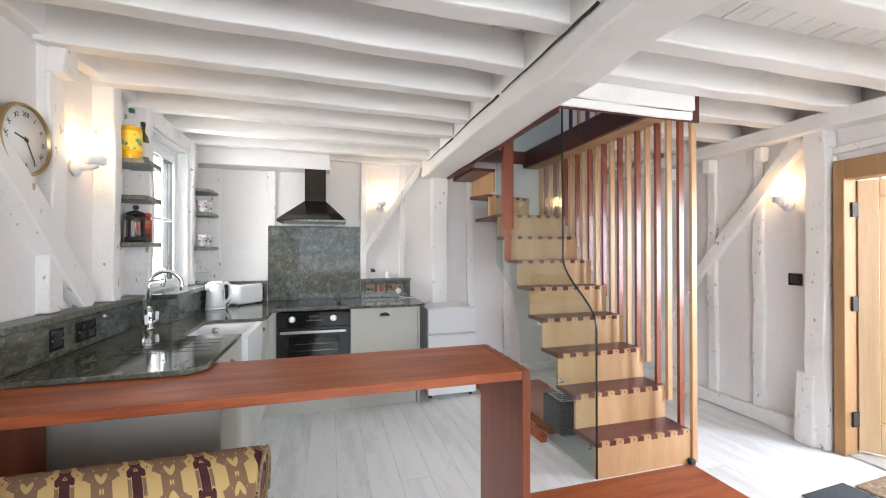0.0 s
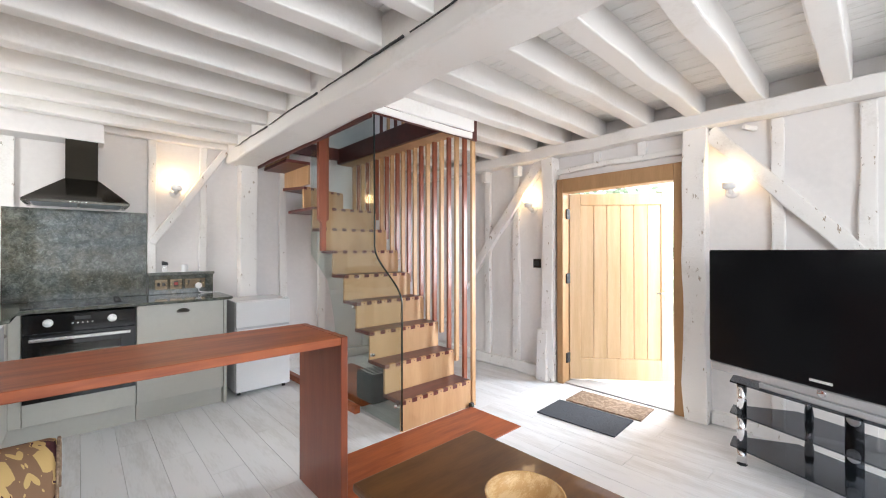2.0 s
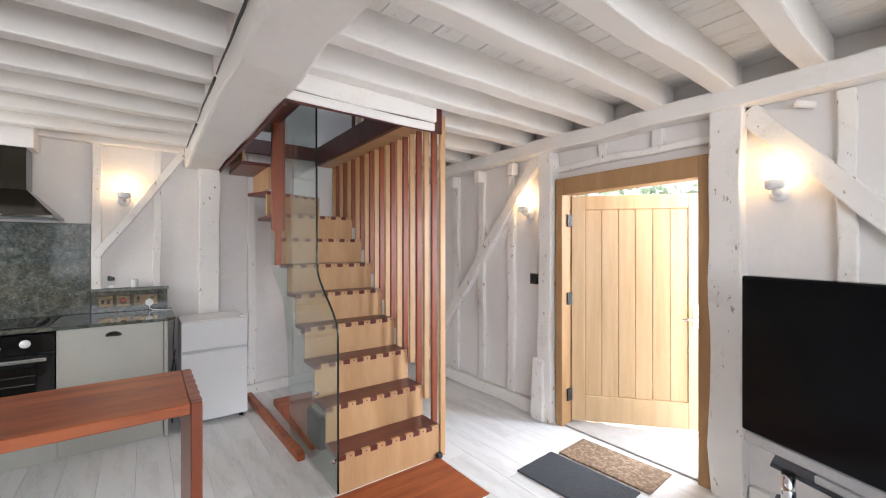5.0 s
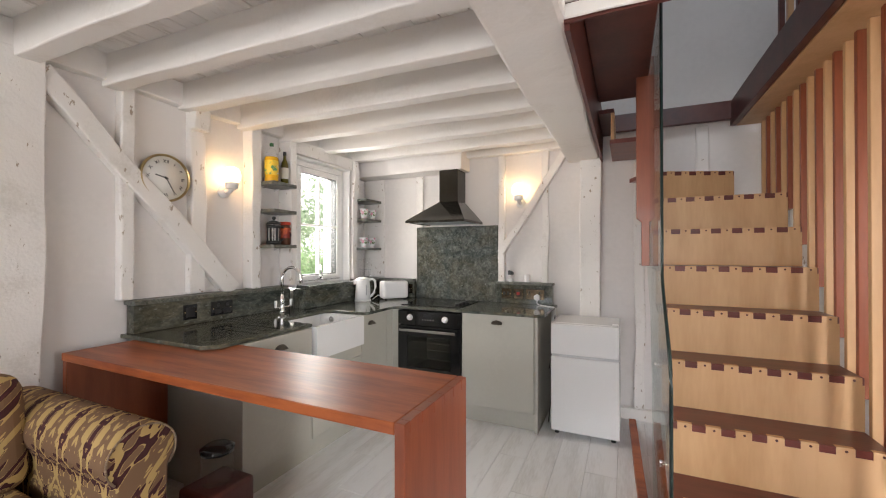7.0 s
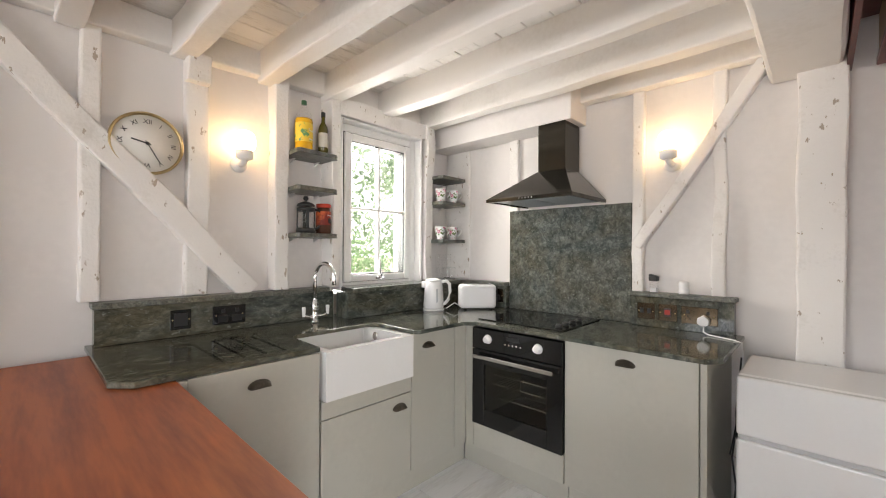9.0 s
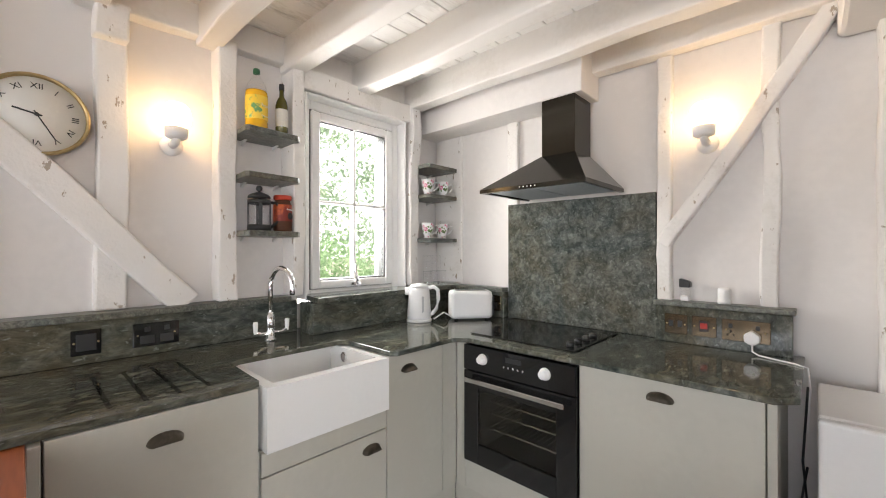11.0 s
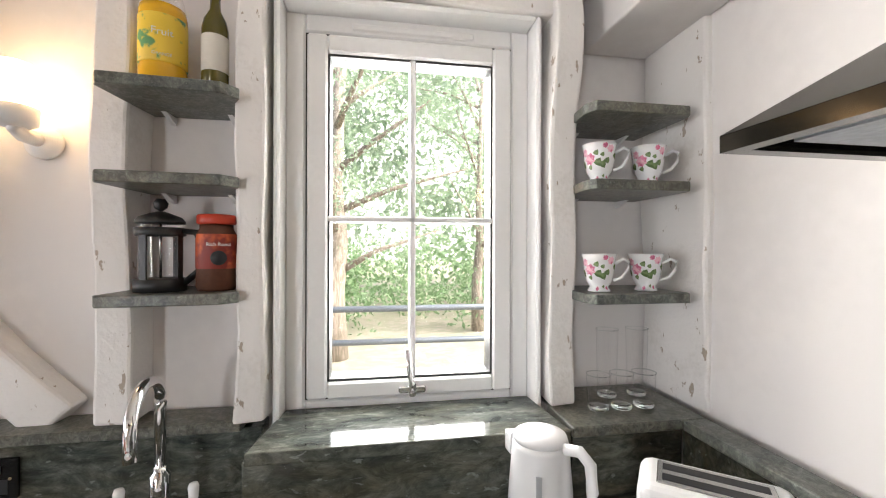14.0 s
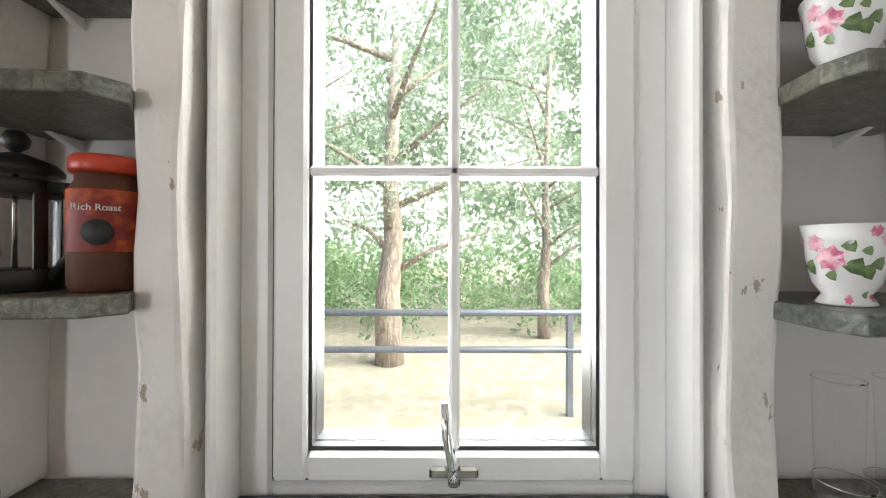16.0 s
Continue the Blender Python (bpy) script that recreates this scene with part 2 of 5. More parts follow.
for leaf_m in (LEAF, LEAF_B):
    lt = leaf_m.node_tree
    bs = lt.nodes["Principled BSDF"]
    bs.inputs["Roughness"].default_value = 0.7
    tl = lt.nodes.new("ShaderNodeBsdfTranslucent")
    lt.links.new(bs.inputs["Base Color"].links[0].from_socket, tl.inputs["Color"])
    both = lt.nodes.new("ShaderNodeMixShader")
    both.inputs[0].default_value = 0.5
    lt.links.new(bs.outputs[0], both.inputs[1])
    lt.links.new(tl.outputs[0], both.inputs[2])
    lt.links.new(both.outputs[0], lt.nodes["Material Output"].inputs[0])


def chipped(m):
    """Chips and knots where the old paint has gone."""
    t = m.node_tree
    b = t.nodes["Principled BSDF"]
    was = b.inputs["Base Color"].links[0].from_socket
    co = next(x for x in t.nodes if x.type == "TEX_COORD")
    n = t.nodes.new("ShaderNodeTexNoise")
    n.inputs["Scale"].default_value, n.inputs["Detail"].default_value, n.inputs["Roughness"].default_value = 19, 5, 0.6
    grain = t.nodes.new("ShaderNodeMapping")
    grain.inputs["Scale"].default_value = (1.5, 1.5, 0.7)
    t.links.new(co.outputs["Object"], grain.inputs["Vector"])
    t.links.new(grain.outputs[0], n.inputs["Vector"])
    r = t.nodes.new("ShaderNodeValToRGB")
    r.color_ramp.elements[0].position, r.color_ramp.elements[1].position = 0.648, 0.668
    t.links.new(n.outputs[0], r.inputs[0])
    mx = t.nodes.new("ShaderNodeMixRGB")
    mx.inputs[2].default_value = (0.42, 0.35, 0.28, 1)
    t.links.new(r.outputs[0], mx.inputs[0])
    t.links.new(was, mx.inputs[1])
    t.links.new(mx.outputs[0], b.inputs["Base Color"])


chipped(WHITE_TIMBER)


def damask_mat():
    """Chenille damask: gold stems and outlined plum blossoms on an olive-brown ground."""
    m = mat("damask", (0.16, 0.085, 0.045), 0.85, fine=260, bump=0.3)
    t = m.node_tree
    b = t.nodes["Principled BSDF"]
    co = next(x for x in t.nodes if x.type == "TEX_COORD")
    warp = t.nodes.new("ShaderNodeTexNoise")
    warp.inputs["Scale"].default_value, warp.inputs["Detail"].default_value = 7.0, 1.0
    t.links.new(co.outputs["Object"], warp.inputs["Vector"])
    sep = t.nodes.new("ShaderNodeSeparateXYZ")
    t.links.new(co.outputs["Object"], sep.inputs[0])

    def math_node(op, one, two):
        x = t.nodes.new("ShaderNodeMath")
        x.operation = op
        for k, v in enumerate((one, two)):
            if isinstance(v, (int, float)):
                x.inputs[k].default_value = v
            else:
                t.links.new(v, x.inputs[k])
        return x.outputs[0]

    # the weave repeats mirrored every 0.17 m, and upwards every 0.26 m
    along = math_node("ADD", sep.outputs[0], math_node("MULTIPLY", sep.outputs[1], 0.5))
    across = math_node("ADD", math_node("MULTIPLY", sep.outputs[1], -0.8), sep.outputs[2])
    uv = t.nodes.new("ShaderNodeCombineXYZ")
    t.links.new(math_node("PINGPONG", along, 0.085), uv.inputs[0])
    t.links.new(math_node("MODULO", math_node("ADD", across, 5.2), 0.26), uv.inputs[1])
    t.links.new(uv.outputs[0], warp.inputs["Vector"])
    warp.inputs["Scale"].default_value = 21.0
    mixv = t.nodes.new("ShaderNodeMixRGB")
    mixv.inputs[0].default_value = 0.09
    t.links.new(uv.outputs[0], mixv.inputs[1])
    t.links.new(warp.outputs["Color"], mixv.inputs[2])

    def spots(places):
        """The least distance to a set of round petals, in petal radii."""
        least = None
        for u, v, rad in places:
            d = t.nodes.new("ShaderNodeVectorMath")
            d.operation = "DISTANCE"
            t.links.new(mixv.outputs[0], d.inputs[0])
            d.inputs[1].default_value = (u * 0.91 + 0.045, v * 0.91 + 0.045, 0.045)
            q = math_node("DIVIDE", d.outputs["Value"], rad)
            least = q if least is None else math_node("MINIMUM", least, q)
        return least

    def steps(socket, stops):
        r = t.nodes.new("ShaderNodeValToRGB")
        r.color_ramp.interpolation = "CONSTANT"
        e = r.color_ramp.elements
        for k, (p, c) in enumerate(stops):
            q = e[k] if k < 2 else e.new(p)
            q.position, q.color = p, (*c, 1)
        t.links.new(socket, r.inputs[0])
        return r.outputs[0]

    def over(fac, one, two):
        x = t.nodes.new("ShaderNodeMixRGB")
        t.links.new(fac, x.inputs[0])
        t.links.new(one, x.inputs[1])
        x.inputs[2].default_value = (*two, 1)
        return x.outputs[0]

    gold, plum, wine, ground = (0.50, 0.34, 0.13), (0.055, 0.010, 0.012), (0.085, 0.018, 0.020), (0.20, 0.112, 0.058)
    half = math_node("MULTIPLY", spots([(0.016, 0.205, 0.0207), (0.048, 0.215, 0.0220), (0.070, 0.185, 0.0207), (0.045, 0.178, 0.0195), (0.072, 0.235, 0.0171), (0.066, 0.03, 0.0195), (0.076, 0.065, 0.0171), (0.018, 0.165, 0.0146)]), 0.5)
    col = steps(half, [(0.0, wine), (0.20, plum), (0.5, gold), (0.56, ground)])
    bend = math_node("MULTIPLY", math_node("SINE", math_node("ADD", math_node("MULTIPLY", across, 24.17), math_node("MULTIPLY", warp.outputs["Fac"], 3.0)), 0), 0.030)
    stem = math_node("ABSOLUTE", math_node("SUBTRACT", math_node("SUBTRACT", math_node("PINGPONG", along, 0.085), 0.036), bend), 0)
    col = over(steps(stem, [(0.0, (1, 1, 1)), (0.0075, (0, 0, 0))]), col, gold)
    fronds = math_node("MULTIPLY", spots([(0.010, 0.075, 0.013), (0.028, 0.062, 0.014), (0.043, 0.082, 0.013), (0.008, 0.045, 0.011), (0.030, 0.105, 0.012), (0.010, 0.115, 0.010), (0.054, 0.110, 0.010)]), 0.5)
    col = over(steps(fronds, [(0.0, (1, 1, 1)), (0.5, (0, 0, 0))]), col, gold)
    t.links.new(col, b.inputs["Base Color"])
    return m


DAMASK = damask_mat()

SEE_THROUGH = (PANE, STAIR_GLASS, SMOKE_GLASS, OVEN_GLASS, CLEAR)

# ---- mesh helpers ----


def bm_box(bm, x0, x1, y0, y1, z0, z1, bevel=0.0, segs=1):
    vs = [bm.verts.new((x, y, z)) for x in (x0, x1) for y in (y0, y1) for z in (z0, z1)]
    fs = [bm.faces.new([vs[i] for i in q]) for q in ((0, 1, 3, 2), (4, 6, 7, 5), (0, 4, 5, 1), (2, 3, 7, 6), (0, 2, 6, 4), (1, 5, 7, 3))]
    if bevel > 0:
        es = list({e for f in fs for e in f.edges})
        bmesh.ops.bevel(bm, geom=es, offset=bevel, segments=segs, affect="EDGES", profile=0.5)
    return bm


def box(x0, x1, y0, y1, z0, z1, bevel=0.0, segs=1):
    return bm_box(bmesh.new(), min(x0, x1), max(x0, x1), min(y0, y1), max(y0, y1), min(z0, z1), max(z0, z1), bevel, segs)


def boxes(*bs, bevel=0.0):
    bm = bmesh.new()
    for b in bs:
        tmp = box(*b, bevel)
        merge(bm, tmp)
    return bm


def merge(bm, other, m=None):
    if m is not None:
        bmesh.ops.transform(other, matrix=m, verts=other.verts)
    me = bpy.data.meshes.new("tmp")
    other.to_mesh(me)
    other.free()
    bm.from_mesh(me)
    bpy.data.meshes.remove(me)
    return bm


def moved(bm, m):
    bmesh.ops.transform(bm, matrix=m, verts=bm.verts)
    return bm


def lathe(profile, n=24, cx=0.0, cy=0.0, caps=True):
    """A turned shape from (radius, height) pairs."""
    bm = bmesh.new()
    rings = []
    for r, z in profile:
        r = max(r, 1e-4)
        rings.append([bm.verts.new((cx + r * math.cos(2 * math.pi * k / n), cy + r * math.sin(2 * math.pi * k / n), z)) for k in range(n)])
    for a, b in zip(rings, rings[1:]):
        for k in range(n):
            bm.faces.new((a[k], a[(k + 1) % n], b[(k + 1) % n], b[k]))
    if caps:
        bm.faces.new(rings[0][::-1])
        bm.faces.new(rings[-1])
    for f in bm.faces:
        f.smooth = True
    bmesh.ops.recalc_face_normals(bm, faces=bm.faces)
    return bm


def tube(points, r, n=10, taper=None):
    """A round bar along a line of points."""
    bm = bmesh.new()
    ps = [Vector(p) for p in points]
    rings = []
    for i, p in enumerate(ps):
        d = (ps[min(i + 1, len(ps) - 1)] - ps[max(i - 1, 0)]).normalized()
        up = Vector((0, 0, 1)) if abs(d.z) < 0.95 else Vector((1, 0, 0))
        a = d.cross(up).normalized()
        b = d.cross(a)
        rr = r if taper is None else r + (taper - r) * i / (len(ps) - 1)
        rings.append([bm.verts.new(p + rr * (a * math.cos(2 * math.pi * k / n) + b * math.sin(2 * math.pi * k / n))) for k in range(n)])
    for a, b in zip(rings, rings[1:]):
        for k in range(n):
            bm.faces.new((a[k], a[(k + 1) % n], b[(k + 1) % n], b[k]))
    bm.faces.new(rings[0][::-1])
    bm.faces.new(rings[-1])
    for f in bm.faces:
        f.smooth = True
    bmesh.ops.recalc_face_normals(bm, faces=bm.faces)
    return bm


def arc(c, r, a0, a1, n, plane="xz"):
    out = []
    for k in range(n + 1):
        a = radians(a0 + (a1 - a0) * k / n)
        u, v = r * math.cos(a), r * math.sin(a)
        out.append((c[0] + u, c[1], c[2] + v) if plane == "xz" else (c[0], c[1] + u, c[2] + v) if plane == "yz" else (c[0] + u, c[1] + v, c[2]))
    return out


def prism(outline, axis, a, b, bevel=0.0):
    """A flat outline of (u, v) pairs pushed from a to b along an axis."""
    bm = bmesh.new()

    def at(u, v, w):
        return (w, u, v) if axis == "x" else (u, w, v) if axis == "y" else (u, v, w)
    lo = [bm.verts.new(at(u, v, a)) for u, v in outline]
    hi = [bm.verts.new(at(u, v, b)) for u, v in outline]
    n = len(outline)
    bm.faces.new(lo)
    bm.faces.new(hi[::-1])
    for k in range(n):
        bm.faces.new((lo[k], hi[k], hi[(k + 1) % n], lo[(k + 1) % n]))
    bmesh.ops.recalc_face_normals(bm, faces=bm.faces)
    if bevel:
        bmesh.ops.bevel(bm, geom=list(bm.edges), offset=bevel, segments=2, affect="EDGES", profile=0.5)
    return bm


def timber(p, q, w, d, seed=0, wob=0.006, bevel=0.008, up=(0, 0, 1), cuts=14):
    """A hand-hewn timber from p to q, w across and d deep, with uneven faces and eased arrises."""
    p, q = Vector(p), Vector(q)
    axis = q - p
    L = axis.length
    bm = bmesh.new()
    bm_box(bm, -w / 2, w / 2, -d / 2, d / 2, 0, L, bevel, 2)
    for k in range(1, cuts):
        bmesh.ops.bisect_plane(bm, geom=bm.verts[:] + bm.edges[:] + bm.faces[:], plane_co=(0, 0, L * k / cuts), plane_no=(0, 0, 1))
    for v in bm.verts:
        s = Vector((v.co.x * 3 + seed * 7.3, v.co.y * 3, v.co.z * 2.2))
        v.co.x += wob * 1.6 * noise.noise(s)
        v.co.y += wob * 1.6 * noise.noise(s + Vector((11, 5, 3)))
        s2 = Vector((v.co.x * 30 + seed, v.co.y * 30, v.co.z * 11))
        v.co.x += wob * 0.35 * noise.noise(s2)
        v.co.y += wob * 0.35 * noise.noise(s2 + Vector((4, 9, 1)))
    z = axis.normalized()
    ref = Vector(up) if abs(z.dot(Vector(up))) < 0.9 else Vector((1, 0, 0))
    x = ref.cross(z).normalized()
    y = z.cross(x)
    m = Matrix((x, y, z)).transposed().to_4x4()
    return moved(bm, Matrix.Translation(p) @ m)


def mesh_of(bm, name, material):
    me = bpy.data.meshes.new(name)
    bm.to_mesh(me)
    bm.free()
    for m in (material if isinstance(material, (list, tuple)) else [material]):
        me.materials.append(m)
    return me


def part(name, bm, material, parent, label=""):
    """One mesh, drawn in the room's own metres, under a thing or under a part of one."""
    ob = new(name, mesh_of(bm, name, material))
    ob.parent = parent
    if parent.parent is None:
        ob.matrix_parent_inverse = parent.matrix_basis.inverted()
    if material in SEE_THROUGH:
        ob.visible_shadow = False
    return tagged(ob, label) if label else ob


def thing(name, label, category, at=(0, 0, 0), group=""):
    ob = tagged(new(name), label, category, group)
    ob.location = at
    ob.matrix_basis = Matrix.Translation(at)
    return ob


def solid(name, bm, material, label, category, kind="", group=""):
    return tagged(new(name, mesh_of(bm, name, material)), label, category, group, kind)


def words(text, size, m, material, parent, name="lettering"):
    c = bpy.data.curves.new(name, "FONT")
    c.body, c.size, c.align_x, c.align_y, c.extrude = text, size, "CENTER", "CENTER", 0.0004
    c.materials.append(material)
    ob = new(name, c)
    ob.parent = parent
    ob.matrix_basis = m
    return ob

# ---- the room: x from the kitchen window wall to the entrance wall, y towards the back wall ----
XL, XR, YB, YF, ZC = -0.92, 3.84, 4.80, -1.85, 2.525
WIN = (3.645, 4.365, 1.10, 2.25)
DOOR = (1.335, 2.455, 2.04)
ZT = 4.7


def structure(name, bm, material, label, category="wall"):
    return solid(name, bm, material, label, category, "structure")


floor = structure("floor", box(XL - 0.2, XR + 0.2, YF - 0.2, YB + 0.2, -0.12, -0.012), FLOOR_GAP, "pale limed wooden plank floor", "floor")
structure("wall_left", boxes((XL - 0.22, XL, YF, WIN[0], 0, ZT), (XL - 0.22, XL, WIN[1], YB + 0.2, 0, ZT), (XL - 0.22, XL, WIN[0], WIN[1], 0, WIN[2] - 0.03), (XL - 0.22, XL, WIN[0], WIN[1], WIN[3], ZT)), PLASTER, "white plastered timber-framed wall with the kitchen window")
structure("wall_back", box(XL, XR + 0.2, YB, YB + 0.2, 0, ZT), PLASTER, "white plastered timber-framed back wall")
structure("wall_right", boxes((XR, XR + 0.2, YF, DOOR[0], 0, ZT), (XR, XR + 0.2, DOOR[1], YB, 0, ZT), (XR, XR + 0.2, DOOR[0], DOOR[1], DOOR[2], ZT)), PLASTER, "white plastered wall with the entrance door")
structure("wall_front", boxes((XL - 0.2, -0.5, YF - 0.2, YF, 0, ZT), (2.5, XR + 0.2, YF - 0.2, YF, 0, ZT), (-0.5, 2.5, YF - 0.2, YF, 0, 0.85), (-0.5, 2.5, YF - 0.2, YF, 2.2, ZT)), PLASTER, "plain white plastered front wall")
OPEN = (1.60, 2.62, 2.48)
ceil_bm = bmesh.new()
k, x = 0, XL
while x < XR:
    w = 0.135 + 0.02 * random.random()
    x1 = min(x + w, XR)
    segs = [(YF, YB)] if x1 < OPEN[0] or x > OPEN[1] + 0.12 else [(YF, OPEN[2])]
    for y0, y1 in segs:
        merge(ceil_bm, box(x + 0.002, x1 - 0.002, y0, y1, ZC + 0.003 * random.random(), ZC + 0.03, 0.003))
    x = x1
structure("ceiling", ceil_bm, BOARD_PAINT, "white-painted wooden board ceiling between joists", "ceiling")
structure("upper_floor", boxes((XL, OPEN[0] - 0.05, YF, YB, ZC + 0.034, ZC + 0.10), (OPEN[1] + 0.14, XR, YF, YB, ZC + 0.034, ZC + 0.10), (OPEN[0] - 0.05, OPEN[1] + 0.14, YF, OPEN[2] - 0.02, ZC + 0.034, ZC + 0.10)), MAHOGANY_DARK, "dark wooden floor of the upper storey", "floor")
structure("upper_ceiling", box(XL - 0.2, XR + 0.2, YF - 0.2, YB + 0.2, ZT, ZT + 0.1), GREY_WALL, "pale plastered ceiling of the upper storey", "ceiling")

# timbers of the ceiling
structure("main_beam", timber((1.455, YF, 2.36), (1.455, YB, 2.37), 0.275, 0.30, 3, 0.012, 0.018, cuts=40), JOIST_PAINT, "heavy white-painted hewn ceiling beam", "beam")
crack = [(1.309 + 0.004 * noise.noise((y * 3, 1, 0)), y, 2.322 + 0.012 * noise.noise((y * 2.1, 7, 2)) + 0.006 * noise.noise((y * 9, 3, 2))) for y in [YF + 0.05 * k for k in range(130)]]
for a in range(0, 126, 18):
    part("beam_crack", tube(crack[a:a + 18], 0.0075, 6, 0.0035), BLACK_MATT, bpy.data.objects["main_beam"])
left_ends = [4.46, 4.02, 3.58, 3.17, 2.74, 2.32, 1.94, 1.55, 1.15, 0.75, 0.35, -0.05, -0.45, -0.85, -1.25]
right_ends = [4.42, 4.03, 3.62, 3.22, 2.80, 2.40, 2.00, 1.60, 1.20, 0.80, 0.40, 0.0, -0.4, -0.8, -1.2]
for i, (a, b) in enumerate(zip(left_ends, right_ends)):
    structure("ceiling_joist", timber((XL + 0.02, a, 2.455), (1.33, b, 2.445), 0.10, 0.20, i, 0.007, 0.008, cuts=20), JOIST_PAINT, "white-painted hewn ceiling joist", "joist")
for i, y in enumerate([3.20, 2.77, 2.385, 2.03, 1.61, 1.235, 0.85, 0.435, 0.02, -0.40, -0.82, -1.24]):
    x0 = 1.59 if y < 2.4 else 2.78
    structure("ceiling_joist", timber((x0, y, 2.455), (XR - 0.02, y - 0.005, 2.455), 0.115, 0.17, i + 30, 0.008, 0.01, cuts=20), JOIST_PAINT, "white-painted hewn ceiling joist", "joist")
for i, y in enumerate([3.64, 4.06, 4.48]):
    structure("ceiling_joist", timber((2.78, y, 2.46), (XR - 0.02, y, 2.46), 0.105, 0.17, i + 50, 0.008, 0.01, cuts=10), JOIST_PAINT, "white-painted hewn ceiling joist", "joist")
structure("stair_trimmer", timber((1.59, 2.466, 2.40), (2.54, 2.466, 2.40), 0.03, 0.24, 71, 0.006, 0.012), JOIST_PAINT, "white-painted trimmer beside the stair opening", "beam")
structure("stair_trimmer_foot", timber((1.59, 2.471, 2.252), (2.535, 2.471, 2.252), 0.018, 0.052, 72, 0.004, 0.008), JOIST_PAINT, "white-painted lower trimmer board beside the stair opening", "beam")
structure("wall_plate_left", timber((XL + 0.035, YF, 2.44), (XL + 0.035, YB, 2.46), 0.075, 0.15, 8, 0.008, 0.008, cuts=36), JOIST_PAINT, "white-painted wall plate under the joists", "beam")
structure("wall_plate_right", timber((XR - 0.08, YF, 2.32), (XR - 0.08, YB, 2.33), 0.15, 0.115, 9, 0.008, 0.01, cuts=36), JOIST_PAINT, "white-painted wall plate under the joists", "beam")
structure("wall_plate_back", timber((XL, YB - 0.05, 2.41), (1.32, YB - 0.05, 2.41), 0.09, 0.13, 10, 0.005, 0.008), JOIST_PAINT, "white-painted wall plate on the back wall", "beam")
structure("bulkhead", box(XL + 0.01, 0.365, 4.565, YB - 0.004, 2.215, 2.50, 0.006, 2), PLASTER, "boxed white bulkhead above the cooker hood", "bulkhead")

